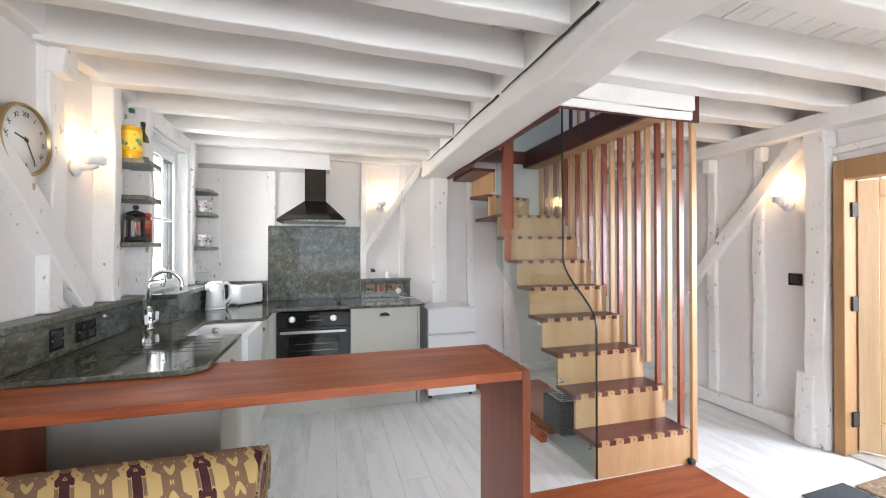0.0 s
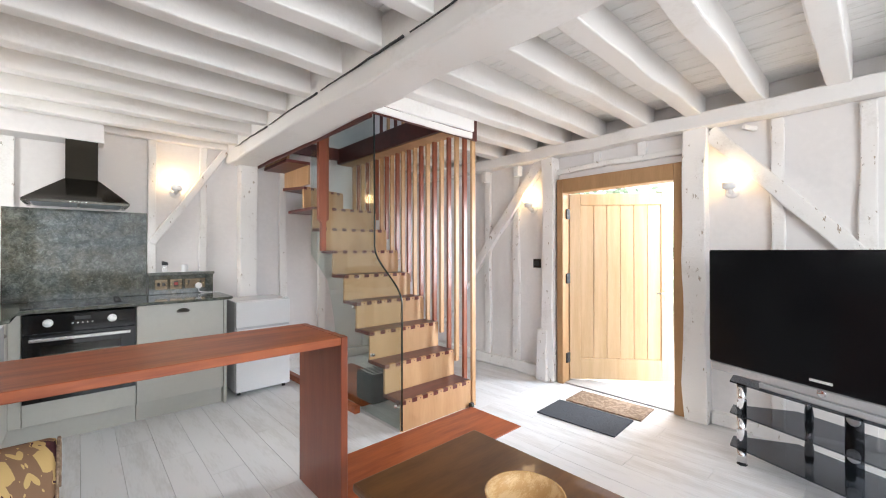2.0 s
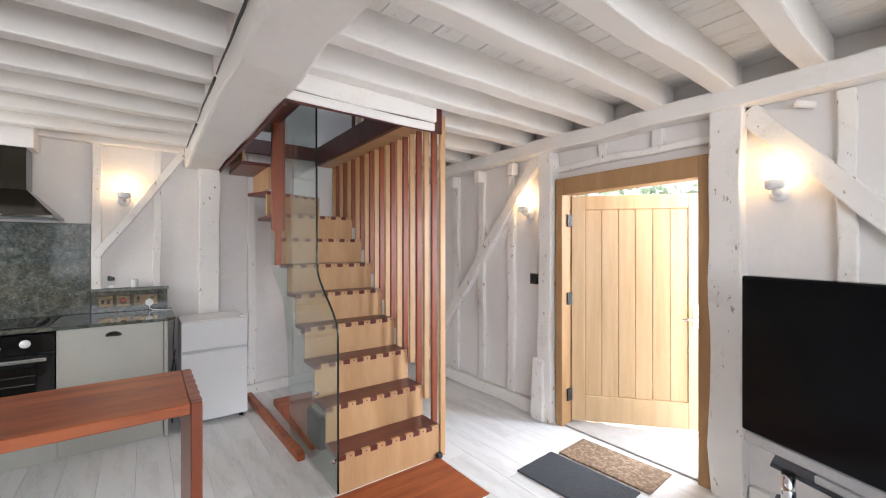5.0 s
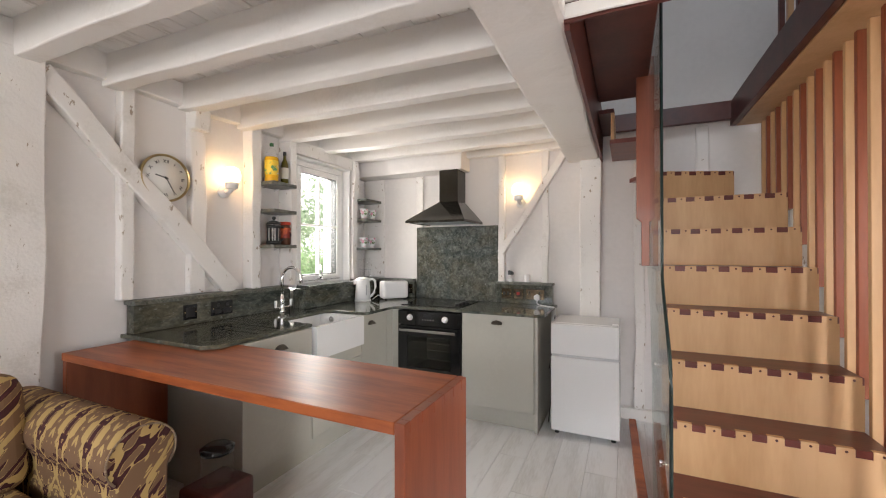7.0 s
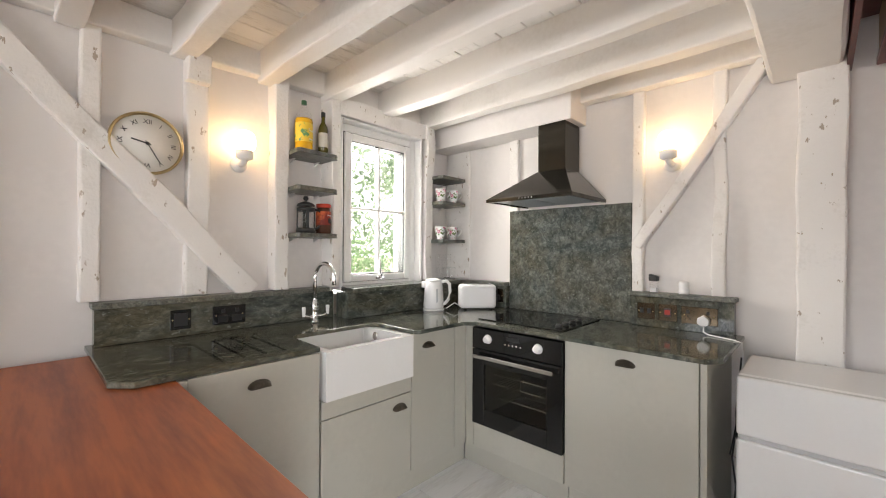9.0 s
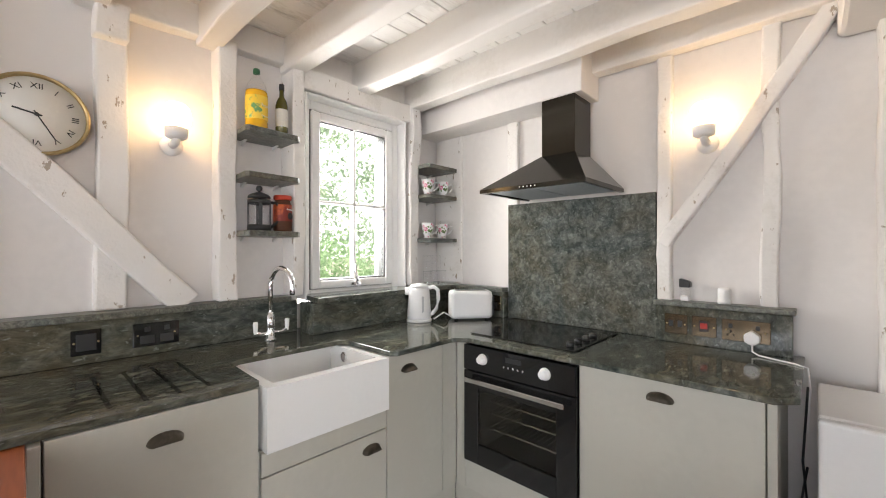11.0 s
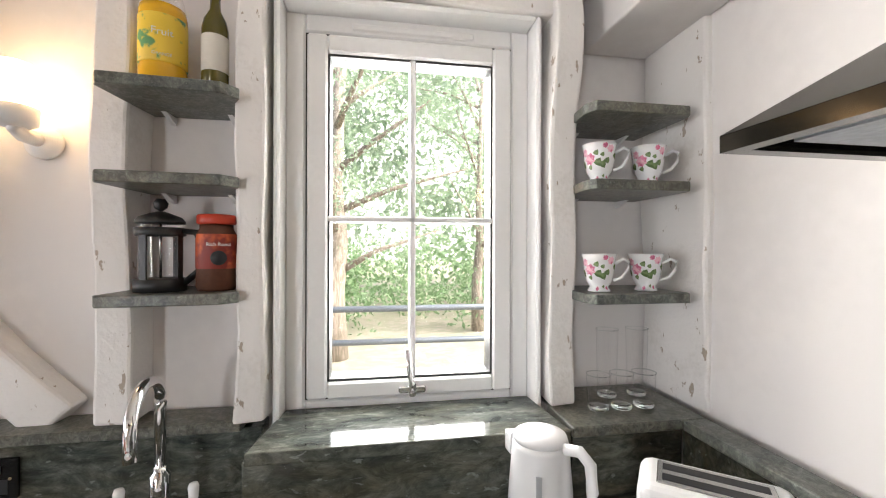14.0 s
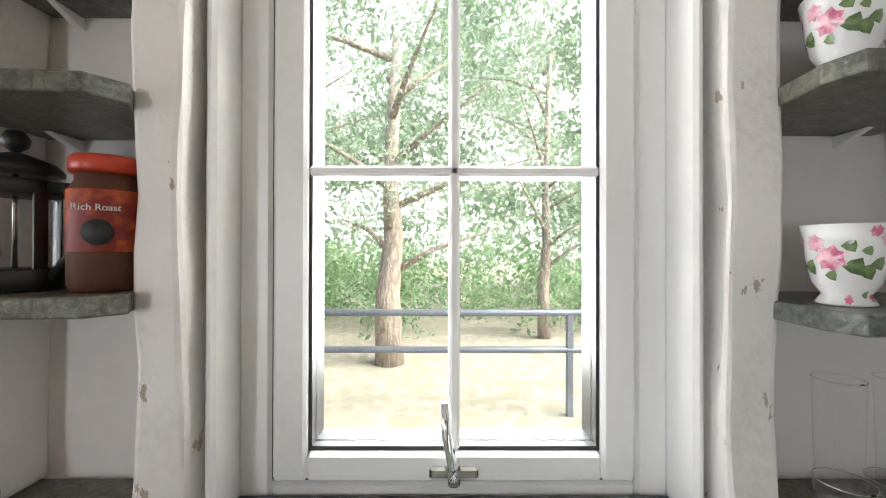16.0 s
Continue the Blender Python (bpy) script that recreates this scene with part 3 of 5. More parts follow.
# studs and braces: (name, foot, head, width, depth)
LEFT_X = XL + 0.02
TIMBERS = [
    ("wall_post", (LEFT_X, 1.915, 0), (LEFT_X, 1.915, 2.40), 0.19, 0.12),
    ("wall_stud", (LEFT_X, 2.385, 1.13), (LEFT_X, 2.385, 2.40), 0.075, 0.07),
    ("wall_stud", (LEFT_X, 2.81, 1.13), (LEFT_X, 2.81, 2.40), 0.105, 0.07),
    ("wall_stud", (LEFT_X + 0.03, 3.245, 1.13), (LEFT_X + 0.03, 3.245, 2.40), 0.085, 0.11),
    ("wall_brace", (LEFT_X + 0.008, 3.09, 1.13), (LEFT_X + 0.008, 1.99, 2.335), 0.115, 0.075),
    ("wall_brace", (LEFT_X, 1.20, 1.66), (LEFT_X, 1.86, 2.31), 0.115, 0.075),
    ("window_post", (XL + 0.075, 3.59, 1.13), (XL + 0.075, 3.59, 2.40), 0.075, 0.15),
    ("window_post", (XL + 0.075, 4.435, 1.13), (XL + 0.075, 4.435, 2.40), 0.085, 0.15),
    ("corner_post", (XL + 0.14, YB + 0.01, 1.13), (XL + 0.14, YB + 0.01, 2.22), 0.26, 0.06),
    ("wall_stud", (-0.2, YB, 1.6), (-0.2, YB, 2.22), 0.08, 0.07),
    ("wall_stud", (0.705, YB, 1.12), (0.705, YB, 2.36), 0.07, 0.09),
    ("wall_stud", (1.12, YB, 1.12), (1.12, YB, 2.36), 0.065, 0.08),
    ("wall_brace", (0.70, YB - 0.03, 1.40), (1.33, YB - 0.03, 2.38), 0.065, 0.08),
    ("wall_post", (1.515, YB - 0.04, 0), (1.515, YB - 0.04, 2.25), 0.165, 0.15),
    ("wall_stud", (1.90, YB, 0), (1.90, YB, 2.5), 0.08, 0.07),
    ("wall_stud", (2.35, YB, 0), (2.35, YB, 2.42), 0.09, 0.07),
    ("wall_stud", (2.95, YB, 0), (2.95, YB, 2.42), 0.09, 0.07),
    ("wall_post", (XR - 0.04, 2.55, 0), (XR - 0.04, 2.55, 2.28), 0.13, 0.14),
    ("wall_post", (XR - 0.04, 1.235, 0), (XR - 0.04, 1.235, 2.28), 0.165, 0.15),
    ("wall_brace", (XR - 0.02, 4.30, 0.30), (XR - 0.02, 2.66, 2.27), 0.105, 0.09),
    ("wall_brace", (XR - 0.02, 0.34, 1.28), (XR - 0.02, 1.15, 2.25), 0.11, 0.09),
    ("wall_stud", (XR, 3.42, 0.1), (XR, 3.42, 2.26), 0.085, 0.07),
    ("wall_stud", (XR, 3.0, 0.1), (XR, 3.0, 2.26), 0.08, 0.07),
    ("wall_stud", (XR, 3.84, 0.1), (XR, 3.84, 2.26), 0.09, 0.07),
    ("wall_stud", (XR, 4.4, 0.1), (XR, 4.4, 2.26), 0.08, 0.07),
    ("wall_stud", (XR, 0.75, 0.1), (XR, 0.75, 2.26), 0.075, 0.07),
    ("wall_stud", (XR, 0.31, 0.1), (XR, 0.31, 2.26), 0.08, 0.07),
    ("wall_stud", (XR, -0.12, 0.1), (XR, -0.12, 2.26), 0.09, 0.07),
    ("wall_stud", (XR, -0.7, 0.1), (XR, -0.7, 2.26), 0.09, 0.07),
    ("plate_corbel", (XR - 0.055, 3.845, 2.14), (XR - 0.055, 3.845, 2.265), 0.07, 0.09),
    ("plate_corbel", (XR - 0.055, 3.42, 2.14), (XR - 0.055, 3.42, 2.265), 0.07, 0.09),
    ("plate_corbel", (XR - 0.055, 2.95, 2.15), (XR - 0.055, 2.95, 2.265), 0.075, 0.09),
    ("plate_corbel", (XL + 0.07, 2.815, 2.24), (XL + 0.07, 2.815, 2.39), 0.12, 0.07),
    ("door_lintel", (XR - 0.01, 1.31, 2.135), (XR - 0.01, 2.49, 2.135), 0.05, 0.08),
    ("cripple_stud", (XR, 1.66, 2.15), (XR, 1.66, 2.28), 0.07, 0.06),
    ("cripple_stud", (XR, 2.06, 2.15), (XR, 2.06, 2.28), 0.07, 0.06),
    ("sole_plate", (XR - 0.03, 2.62, 0.06), (XR - 0.03, 4.78, 0.06), 0.12, 0.10),
    ("sole_plate", (XR - 0.02, -1.8, 0.05), (XR - 0.02, 1.14, 0.05), 0.10, 0.08),
    ("sole_plate", (1.62, YB - 0.02, 0.05), (3.7, YB - 0.02, 0.05), 0.10, 0.08),
    ("window_lintel", (XL + 0.06, 3.56, 2.325), (XL + 0.06, 4.47, 2.325), 0.12, 0.14),
]
for i, (nm, p, q, w, d) in enumerate(TIMBERS):
    on_x = abs(p[1] - YB) > 0.25
    structure(nm, timber(p, q, w, d, i + 100, 0.016 if nm in ("wall_post", "sole_plate") and p[0] > 3 else 0.017 if nm == "window_post" else 0.011, 0.009, up=(1, 0, 0) if on_x else (0, 1, 0), cuts=16), WHITE_TIMBER, "white-painted old timber framing, chipped and hewn", "timber")

part("shrinkage_gap", timber((XL + 0.008, 2.012, 0.9), (XL + 0.008, 2.014, 2.34), 0.007, 0.012, 301, 0.003, 0.001), BLACK_MATT, bpy.data.objects["wall_post"])

# ---- kitchen window ----
window = structure("window_1", boxes((-0.95, -0.875, 3.645, 3.70, 1.10, 2.25), (-0.95, -0.875, 4.31, 4.365, 1.10, 2.25), (-0.95, -0.875, 3.70, 4.31, 2.195, 2.25), (-0.95, -0.875, 3.70, 4.31, 1.10, 1.145), bevel=0.006), WINDOW_PAINT, "white wooden casement window with four panes", "window")
part("window_frame", boxes((-0.925, -0.865, 3.706, 3.762, 1.148, 2.19), (-0.925, -0.865, 4.250, 4.306, 1.148, 2.19), (-0.925, -0.865, 3.762, 4.250, 2.138, 2.19), (-0.925, -0.865, 3.762, 4.250, 1.148, 1.196), bevel=0.006), WINDOW_PAINT, window)
part("glazing_bar", boxes((-0.918, -0.872, 3.997, 4.015, 1.196, 2.138), (-0.918, -0.872, 3.762, 4.250, 1.655, 1.673), bevel=0.005), WINDOW_PAINT, window)
part("rubber_seal", boxes((-0.945, -0.878, 3.7605, 3.768, 1.196, 2.138), (-0.945, -0.878, 4.244, 4.2515, 1.196, 2.138), (-0.945, -0.878, 3.768, 4.244, 2.131, 2.1395), (-0.945, -0.878, 3.768, 4.244, 1.1945, 1.203)), BLACK_MATT, window)
for y0, y1 in ((3.768, 3.998), (4.014, 4.244)):
    for z0, z1 in ((1.203, 1.656), (1.672, 2.131)):
        part("pane", box(-0.902, -0.896, y0, y1, z0, z1), PANE, window).visible_shadow = False
# Black strips in the joint round the sash stand in for its shade.
for b in ((-0.91, -0.880, 3.7005, 3.7055, 1.146, 2.194), (-0.91, -0.880, 4.3065, 4.3095, 1.146, 2.194), (-0.91, -0.880, 3.7055, 4.3065, 2.1905, 2.1945), (-0.91, -0.880, 3.7055, 4.3065, 1.1455, 1.1475)):
    part("gasket", box(*b), BLACK_MATT, window)
stay = part("window_fastener", boxes((-0.866, -0.855, 3.965, 4.045, 1.158, 1.178), (-0.868, -0.845, 3.995, 4.015, 1.15, 1.19), bevel=0.004), CHROME, window, "chrome fastener")
part("fastener_handle", tube([(-0.845, 4.005, 1.165), (-0.835, 4.003, 1.19), (-0.84, 3.992, 1.24), (-0.842, 3.990, 1.29)], 0.008), CHROME, stay)
part("trickle_vent", box(-0.876, -0.868, 3.83, 4.19, 2.207, 2.228, 0.004), WINDOW_PAINT, window)
for y0, y1 in ((3.632, 3.648), (4.362, 4.378)):
    part("architrave", box(-0.915, -0.80, y0, y1, 1.10, 2.26, 0.006), WINDOW_PAINT, window)
part("architrave", box(-0.915, -0.80, 3.648, 4.362, 2.246, 2.262, 0.006), WINDOW_PAINT, window)
part("window_sill", prism([(-0.872, 3.65), (-0.872, 4.36), (-0.63, 4.385), (-0.63, 3.615)], "z", 1.096, 1.126, 0.004), GRANITE, window, "polished grey-green granite sill")

# ---- granite: worktop, upstand, splashback ----
top = thing("worktop", "polished grey-green granite worktop, L-shaped", "worktop", (-0.5, 3.4, 0.9))
part("slab", prism([(XL + 0.002, 2.375), (-0.20, 2.375), (-0.135, 2.44), (-0.135, 3.115), (-0.42, 3.125), (-0.46, 3.165), (-0.46, 3.62), (-0.42, 3.66), (-0.11, 3.665), (-0.085, 3.69), (-0.085, 4.05), (-0.03, 4.105), (1.17, 4.105), (1.225, 4.16), (1.225, 4.79), (XL + 0.002, 4.79)], "z", 0.9075, 0.93, 0.004), GRANITE, top)
for k in range(4):
    part("drainer_groove", box(-0.60 + 0.0, -0.20, 2.72 + 0.085 * k, 2.732 + 0.085 * k, 0.9301, 0.9312), BLACK_GLOSS, top)
upstand = thing("upstand", "granite upstand with a deep ledge along the wall", "upstand", (-0.8, 3.4, 0.93))
for b in ((-0.90, -0.83, 2.40, 3.60, 0.931, 1.10), (-0.80, -0.66, 3.602, 4.40, 0.931, 1.094), (-0.80, -0.66, 4.402, 4.72, 0.931, 1.10), (-0.658, -0.235, 4.72, 4.78, 0.931, 1.10), (0.675, 1.19, 4.715, 4.78, 0.931, 1.105)):
    part("face", box(*b, 0.002), GRANITE, upstand)
for b in ((XL + 0.004, -0.80, 2.39, 3.555, 1.101, 1.128), (XL + 0.004, -0.635, 4.392, 4.775, 1.101, 1.128), (-0.633, -0.235, 4.70, 4.775, 1.101, 1.128), (0.67, 1.20, 4.70, 4.79, 1.106, 1.130)):
    part("ledge", box(*b, 0.003), GRANITE_EDGE, upstand)
splash = solid("splashback", box(-0.225, 0.666, 4.762, 4.782, 0.932, 1.672, 0.002), GRANITE_SPLASH, "polished granite splashback behind the hob", "splashback")
hob = thing("hob", "black glass ceramic hob set in the worktop", "hob", (0.2, 4.45, 0.93))
part("glass_top", box(-0.085, 0.495, 4.20, 4.72, 0.9305, 0.937, 0.002), BLACK_GLOSS, hob)
for k in range(4):
    part("knob", lathe([(0.018, 0.937), (0.018, 0.952), (0.014, 0.957)], 16, 0.44, 4.27 + 0.085 * k), BLACK_MATT, hob)

# ---- base units ----


def cup_handle(parent, c, axis):
    """A half-round pewter cup pull facing along +x or -y."""
    bm = bmesh.new()
    n = 10
    rows = []
    for i in range(5):
        a = radians(90 * i / 4)
        rows.append([(0.047 * math.cos(math.pi * k / n) * (1 - 0.25 * (i / 4)), 0.026 * math.sin(a), 0.030 * math.sin(math.pi * k / n) * math.cos(a) * 0.9 + 0.004 * (i == 0)) for k in range(n + 1)])
    vs = [[bm.verts.new(p) for p in r] for r in rows]
    for a, b in zip(vs, vs[1:]):
        for k in range(n):
            bm.faces.new((a[k], a[k + 1], b[k + 1], b[k]))
    bmesh.ops.solidify(bm, geom=bm.faces[:], thickness=0.003)
    for f in bm.faces:
        f.smooth = True
    m = Matrix.Translation(c) @ (pose(0, 0, 0, 0, 0, -90) if axis == "x" else pose(0, 0, 0, 0, 0, 180))
    part("handle", moved(bm, m), PEWTER, parent, "pewter cup handle")


def unit(label, body, doors, plinth, axis):
    u = thing("base_cabinet", label, "cabinet", (body[0], body[2], 0), "base units")
    part("body", box(*body), CABINET, u)
    for d, h in doors:
        dr = part("door", box(*d, 0.003, 2), CABINET, u)
        if h:
            cup_handle(dr, h, axis)
    if plinth:
        part("plinth", box(*plinth), CABINET, u)
    return u


XF, YU = -0.135, 4.14
unit("grey-green painted base unit below the drainer", (-0.90, XF - 0.022, 2.59, 3.115, 0.14, 0.905), [((XF - 0.02, XF, 2.592, 3.112, 0.145, 0.903), (XF, 2.845, 0.815))], (-0.9, XF - 0.055, 2.59, 3.115, 0.0, 0.138), "x")
unit("grey-green painted unit under the butler sink", (-0.90, XF - 0.022, 3.12, 3.67, 0.14, 0.675), [((XF - 0.02, XF, 3.122, 3.668, 0.145, 0.585), (XF, 3.585, 0.515)), ((XF - 0.02, XF, 3.122, 3.668, 0.59, 0.672), None)], (-0.9, XF - 0.055, 3.115, 3.67, 0.0, 0.138), "x")
unit("grey-green painted narrow corner unit", (-0.90, XF - 0.022, 3.675, 4.11, 0.14, 0.905), [((XF - 0.02, XF, 3.672, 4.03, 0.145, 0.903), (XF, 3.80, 0.815)), ((XF - 0.02, XF, 4.034, 4.1395, 0.145, 0.903), None)], (-0.9, XF - 0.055, 3.67, 4.19, 0.0, 0.138), "x")
unit("painted unit that houses the oven", (-0.155, 0.537, YU + 0.03, 4.75, 0.14, 0.295), [((-0.07, 0.536, YU, YU + 0.02, 0.145, 0.297), None), ((XF, -0.073, YU, YU + 0.02, 0.145, 0.903), None)], (XF - 0.055, 0.537, YU + 0.055, 4.75, 0.0, 0.138), "y")
unit("grey-green painted base unit beside the oven", (0.541, 1.143, YU + 0.022, 4.75, 0.14, 0.905), [((0.541, 1.143, YU, YU + 0.02, 0.145, 0.903), (0.845, YU, 0.83))], (0.541, 1.143, YU + 0.055, 4.75, 0.0, 0.138), "y")
solid("end_panel", box(1.147, 1.172, YU + 0.005, 4.77, 0, 0.906, 0.002), CABINET, "grey-green painted end panel of the units", "panel")
solid("end_panel", box(-0.62, -0.115, 2.5615, 2.5865, 0, 0.903, 0.002), CABINET, "grey-green painted end panel below the breakfast bar", "panel")

oven = thing("oven", "black built-in electric oven with glass door", "oven", (0.23, 4.4, 0.3))
part("carcass", boxes((-0.06, -0.02, YU + 0.005, 4.7, 0.30, 0.89), (0.49, 0.53, YU + 0.005, 4.7, 0.30, 0.89), (-0.02, 0.49, YU + 0.005, 4.7, 0.30, 0.34), (-0.02, 0.49, YU + 0.03, 4.7, 0.76, 0.89), (-0.02, 0.49, 4.6, 4.7, 0.34, 0.76)), BLACK_MATT, oven)
odoor = part("door", boxes((-0.068, 0.02, YU - 0.018, YU + 0.004, 0.30, 0.762), (0.445, 0.535, YU - 0.018, YU + 0.004, 0.30, 0.762), (0.02, 0.445, YU - 0.018, YU + 0.004, 0.30, 0.40), (0.02, 0.445, YU - 0.018, YU + 0.004, 0.675, 0.762), bevel=0.002), BLACK_GLOSS, oven)
part("door_glass", box(0.02, 0.445, YU - 0.016, YU - 0.010, 0.40, 0.675), OVEN_GLASS, odoor)
part("handle", boxes((-0.035, 0.50, YU - 0.058, YU - 0.042, 0.715, 0.738), (0.0, 0.015, YU - 0.045, YU - 0.017, 0.72, 0.734), (0.45, 0.465, YU - 0.045, YU - 0.017, 0.72, 0.734), bevel=0.003), STEEL, odoor, "brushed steel bar handle")
panel = part("control_panel", box(-0.068, 0.535, YU - 0.02, YU + 0.004, 0.767, 0.894, 0.003), BLACK_GLOSS, oven)
for x in (0.055, 0.395):
    part("dial", moved(lathe([(0.028, 0), (0.026, 0.008), (0.021, 0.010), (0.019, 0.028), (0.012, 0.03)], 20), pose(x, YU - 0.02, 0.835, 90, 0, 0)), WHITE_PLASTIC, panel)
part("display", box(0.19, 0.275, YU - 0.0215, YU - 0.0195, 0.845, 0.868), BLACK_MATT, panel)
for k in range(5):
    part("button", moved(lathe([(0.006, 0), (0.005, 0.004)], 10), pose(0.18 + 0.026 * k, YU - 0.02, 0.822, 90, 0, 0)), STEEL, panel)
for z in (0.46, 0.54, 0.60):
    part("rack", boxes(*[(0.03 + 0.026 * k, 0.033 + 0.026 * k, 4.2, 4.55, z, z + 0.003) for k in range(17)], (0.03, 0.45, 4.2, 4.206, z, z + 0.006)), STEEL, oven)

# ---- butler sink and tap ----
sink = thing("butler_sink", "white ceramic butler sink with plain apron", "sink", (-0.3, 3.4, 0.68))
basin = bmesh.new()
outer = [(-0.56, 3.128), (-0.105, 3.128), (-0.105, 3.658), (-0.56, 3.658)]
inner = [(-0.52, 3.166), (-0.146, 3.166), (-0.146, 3.62), (-0.52, 3.62)]
loops = [[basin.verts.new((x, y, z)) for x, y in ring] for ring, z in ((outer, 0.68), (outer, 0.901), ([(x * 0.996, y) for x, y in outer], 0.906), ([(x, y) for x, y in inner], 0.906), ([(x * 0.99, y) for x, y in inner], 0.715))]
for lo_, hi_ in zip(loops, loops[1:]):
    for k in range(4):
        basin.faces.new((lo_[k], lo_[(k + 1) % 4], hi_[(k + 1) % 4], hi_[k]))
basin.faces.new(loops[0][::-1])
basin.faces.new(loops[-1])
bmesh.ops.recalc_face_normals(basin, faces=basin.faces)
part("basin", basin, CERAMIC, sink)
part("overflow", moved(lathe([(0.024, 0), (0.024, 0.004), (0.014, 0.006)], 16), pose(-0.4, 3.622, 0.862, 90, 0, 0)), STEEL, sink)
TX, TY = -0.72, 3.405
tap = thing("mixer_tap", "chrome swan-neck mixer tap with white ceramic levers", "tap", (TX, TY, 0.93))
part("base", lathe([(0.028, 0.931), (0.028, 0.938), (0.021, 0.944), (0.020, 1.0), (0.021, 1.004), (0.021, 1.052), (0.0135, 1.06), (0.013, 1.07)], 20, TX, TY), CHROME, tap)
part("spout", tube([(TX, TY, 1.06), (TX, TY, 1.205)] + [(TX + 0.085 - 0.085 * math.cos(a), TY + 0.01 * a, 1.205 + 0.085 * math.sin(a)) for a in [radians(10 * k) for k in range(1, 18)]] + [(TX + 0.17, TY + 0.03, 1.19), (TX + 0.17, TY + 0.03, 1.165)], 0.012, 14), CHROME, tap)
for s in (-1, 1):
    arm = part("arm", tube([(TX, TY, 0.968), (TX + 0.01, TY + s * 0.05, 0.968), (TX + 0.015, TY + s * 0.075, 0.978)], 0.009), CHROME, tap)
    part("lever", moved(lathe([(0.008, 0), (0.009, 0.01), (0.012, 0.05), (0.009, 0.058)], 14), pose(TX + 0.015, TY + s * 0.078, 0.973)), CERAMIC, arm, "white ceramic lever")

# ---- cooker hood ----
hood = thing("cooker_hood", "black steel pyramid cooker hood with chimney", "cooker hood", (0.21, 4.55, 1.69))
HX0, HX1, HY0, HY1 = -0.09, 0.507, 4.285, 4.775
part("rim", boxes((HX0, HX1, HY0, HY0 + 0.02, 1.685, 1.704), (HX0, HX0 + 0.02, HY0 + 0.02, HY1, 1.685, 1.704), (HX1 - 0.02, HX1, HY0 + 0.02, HY1, 1.685, 1.704)), HOOD_BLACK, hood)
cb = bmesh.new()
lo = [cb.verts.new(p) for p in ((HX0, HY0, 1.7045), (HX1, HY0, 1.7045), (HX1, HY1, 1.7045), (HX0, HY1, 1.7045))]
hi = [cb.verts.new(p) for p in ((0.125, 4.565, 1.90), (0.33, 4.565, 1.90), (0.33, HY1, 1.90), (0.125, HY1, 1.90))]
for k in range(4):
    cb.faces.new((lo[k], lo[(k + 1) % 4], hi[(k + 1) % 4], hi[k]))
cb.faces.new(hi)
part("canopy", cb, HOOD_BLACK, hood)
part("chimney", box(0.13, 0.325, 4.57, HY1, 1.90, 2.214, 0.002), HOOD_BLACK, hood)
part("filter", boxes((HX0 + 0.04, 0.20, HY0 + 0.05, HY1 - 0.03, 1.690, 1.696), (0.215, HX1 - 0.04, HY0 + 0.05, HY1 - 0.03, 1.690, 1.696)), HOOD_FILTER, hood)
part("underside", box(HX0 + 0.02, HX1 - 0.02, HY0 + 0.02, HY1, 1.697, 1.702), BLACK_GLOSS, hood)
for k in range(5):
    part("button", moved(lathe([(0.0045, 0), (0.004, 0.004)], 12), pose(0.165 + 0.022 * k, HY0, 1.6945, 90, 0, 0)), CHROME, hood)

# ---- breakfast bar ----
bar = thing("breakfast_bar", "mahogany breakfast bar with dovetailed panel leg", "bar", (0.2, 2.3, 0))
part("tabletop", box(-0.80, 1.160, 2.060, 2.560, 0.866, 0.905, 0.003), MAHOGANY, bar)
part("leg", box(1.161, 1.198, 2.060, 2.560, 0, 0.905, 0.003), MAHOGANY_Y, bar)
for k in range(6):
    part("dovetail", box(1.163, 1.1995, 2.09 + 0.083 * k, 2.12 + 0.083 * k, 0.868, 0.9058, 0.001), MAHOGANY_Y, bar)
part("leg", box(-0.80, -0.762, 2.065, 2.555, 0, 0.865, 0.003), MAHOGANY_Y, bar)

# ---- fridge ----
fridge = thing("fridge", "small white two-door fridge freezer", "fridge", (1.5, 4.5, 0))
part("cabinet", box(1.262, 1.752, 4.245, 4.66, 0.03, 0.865, 0.008, 2), WHITE_ENAMEL, fridge)
part("freezer_door", box(1.262, 1.752, 4.20, 4.243, 0.625, 0.862, 0.01, 3), WHITE_ENAMEL, fridge)
part("fridge_door", box(1.262, 1.752, 4.20, 4.243, 0.035, 0.607, 0.01, 3), WHITE_ENAMEL, fridge)
part("grip", box(1.27, 1.745, 4.212, 4.243, 0.607, 0.6245), GREY_SILVER, fridge)
for x in (1.30, 1.71):
    for y in (4.26, 4.62):
        part("foot", lathe([(0.018, 0.0), (0.018, 0.03)], 12, x, y), BLACK_MATT, fridge)
part("cap", box(1.70, 1.745, 4.215, 4.26, 0.8655, 0.878, 0.004), WHITE_PLASTIC, fridge)

# ---- staircase ----
SX0, SX1, SY, RISE, GO = 1.955, 2.695, 2.635, 0.2225, 0.212
stair = thing("staircase", "steep beech and mahogany staircase with dovetailed treads", "staircase", (2.3, 2.7, 0))


def riser_bm(w, z0, z1, teeth=7, t=0.022):
    """A riser board whose top edge is cut into teeth that show through the tread."""
    bm = boxes((0, w, 0, t, z0, z1 - 0.03))
    step = w / (teeth * 2)
    for k in range(teeth):
        x = step * (2 * k + 0.9)
        merge(bm, box(x - 0.005, x + step * 0.95, -0.0015, t, z1 - 0.031, z1 + 0.0012))
    return bm


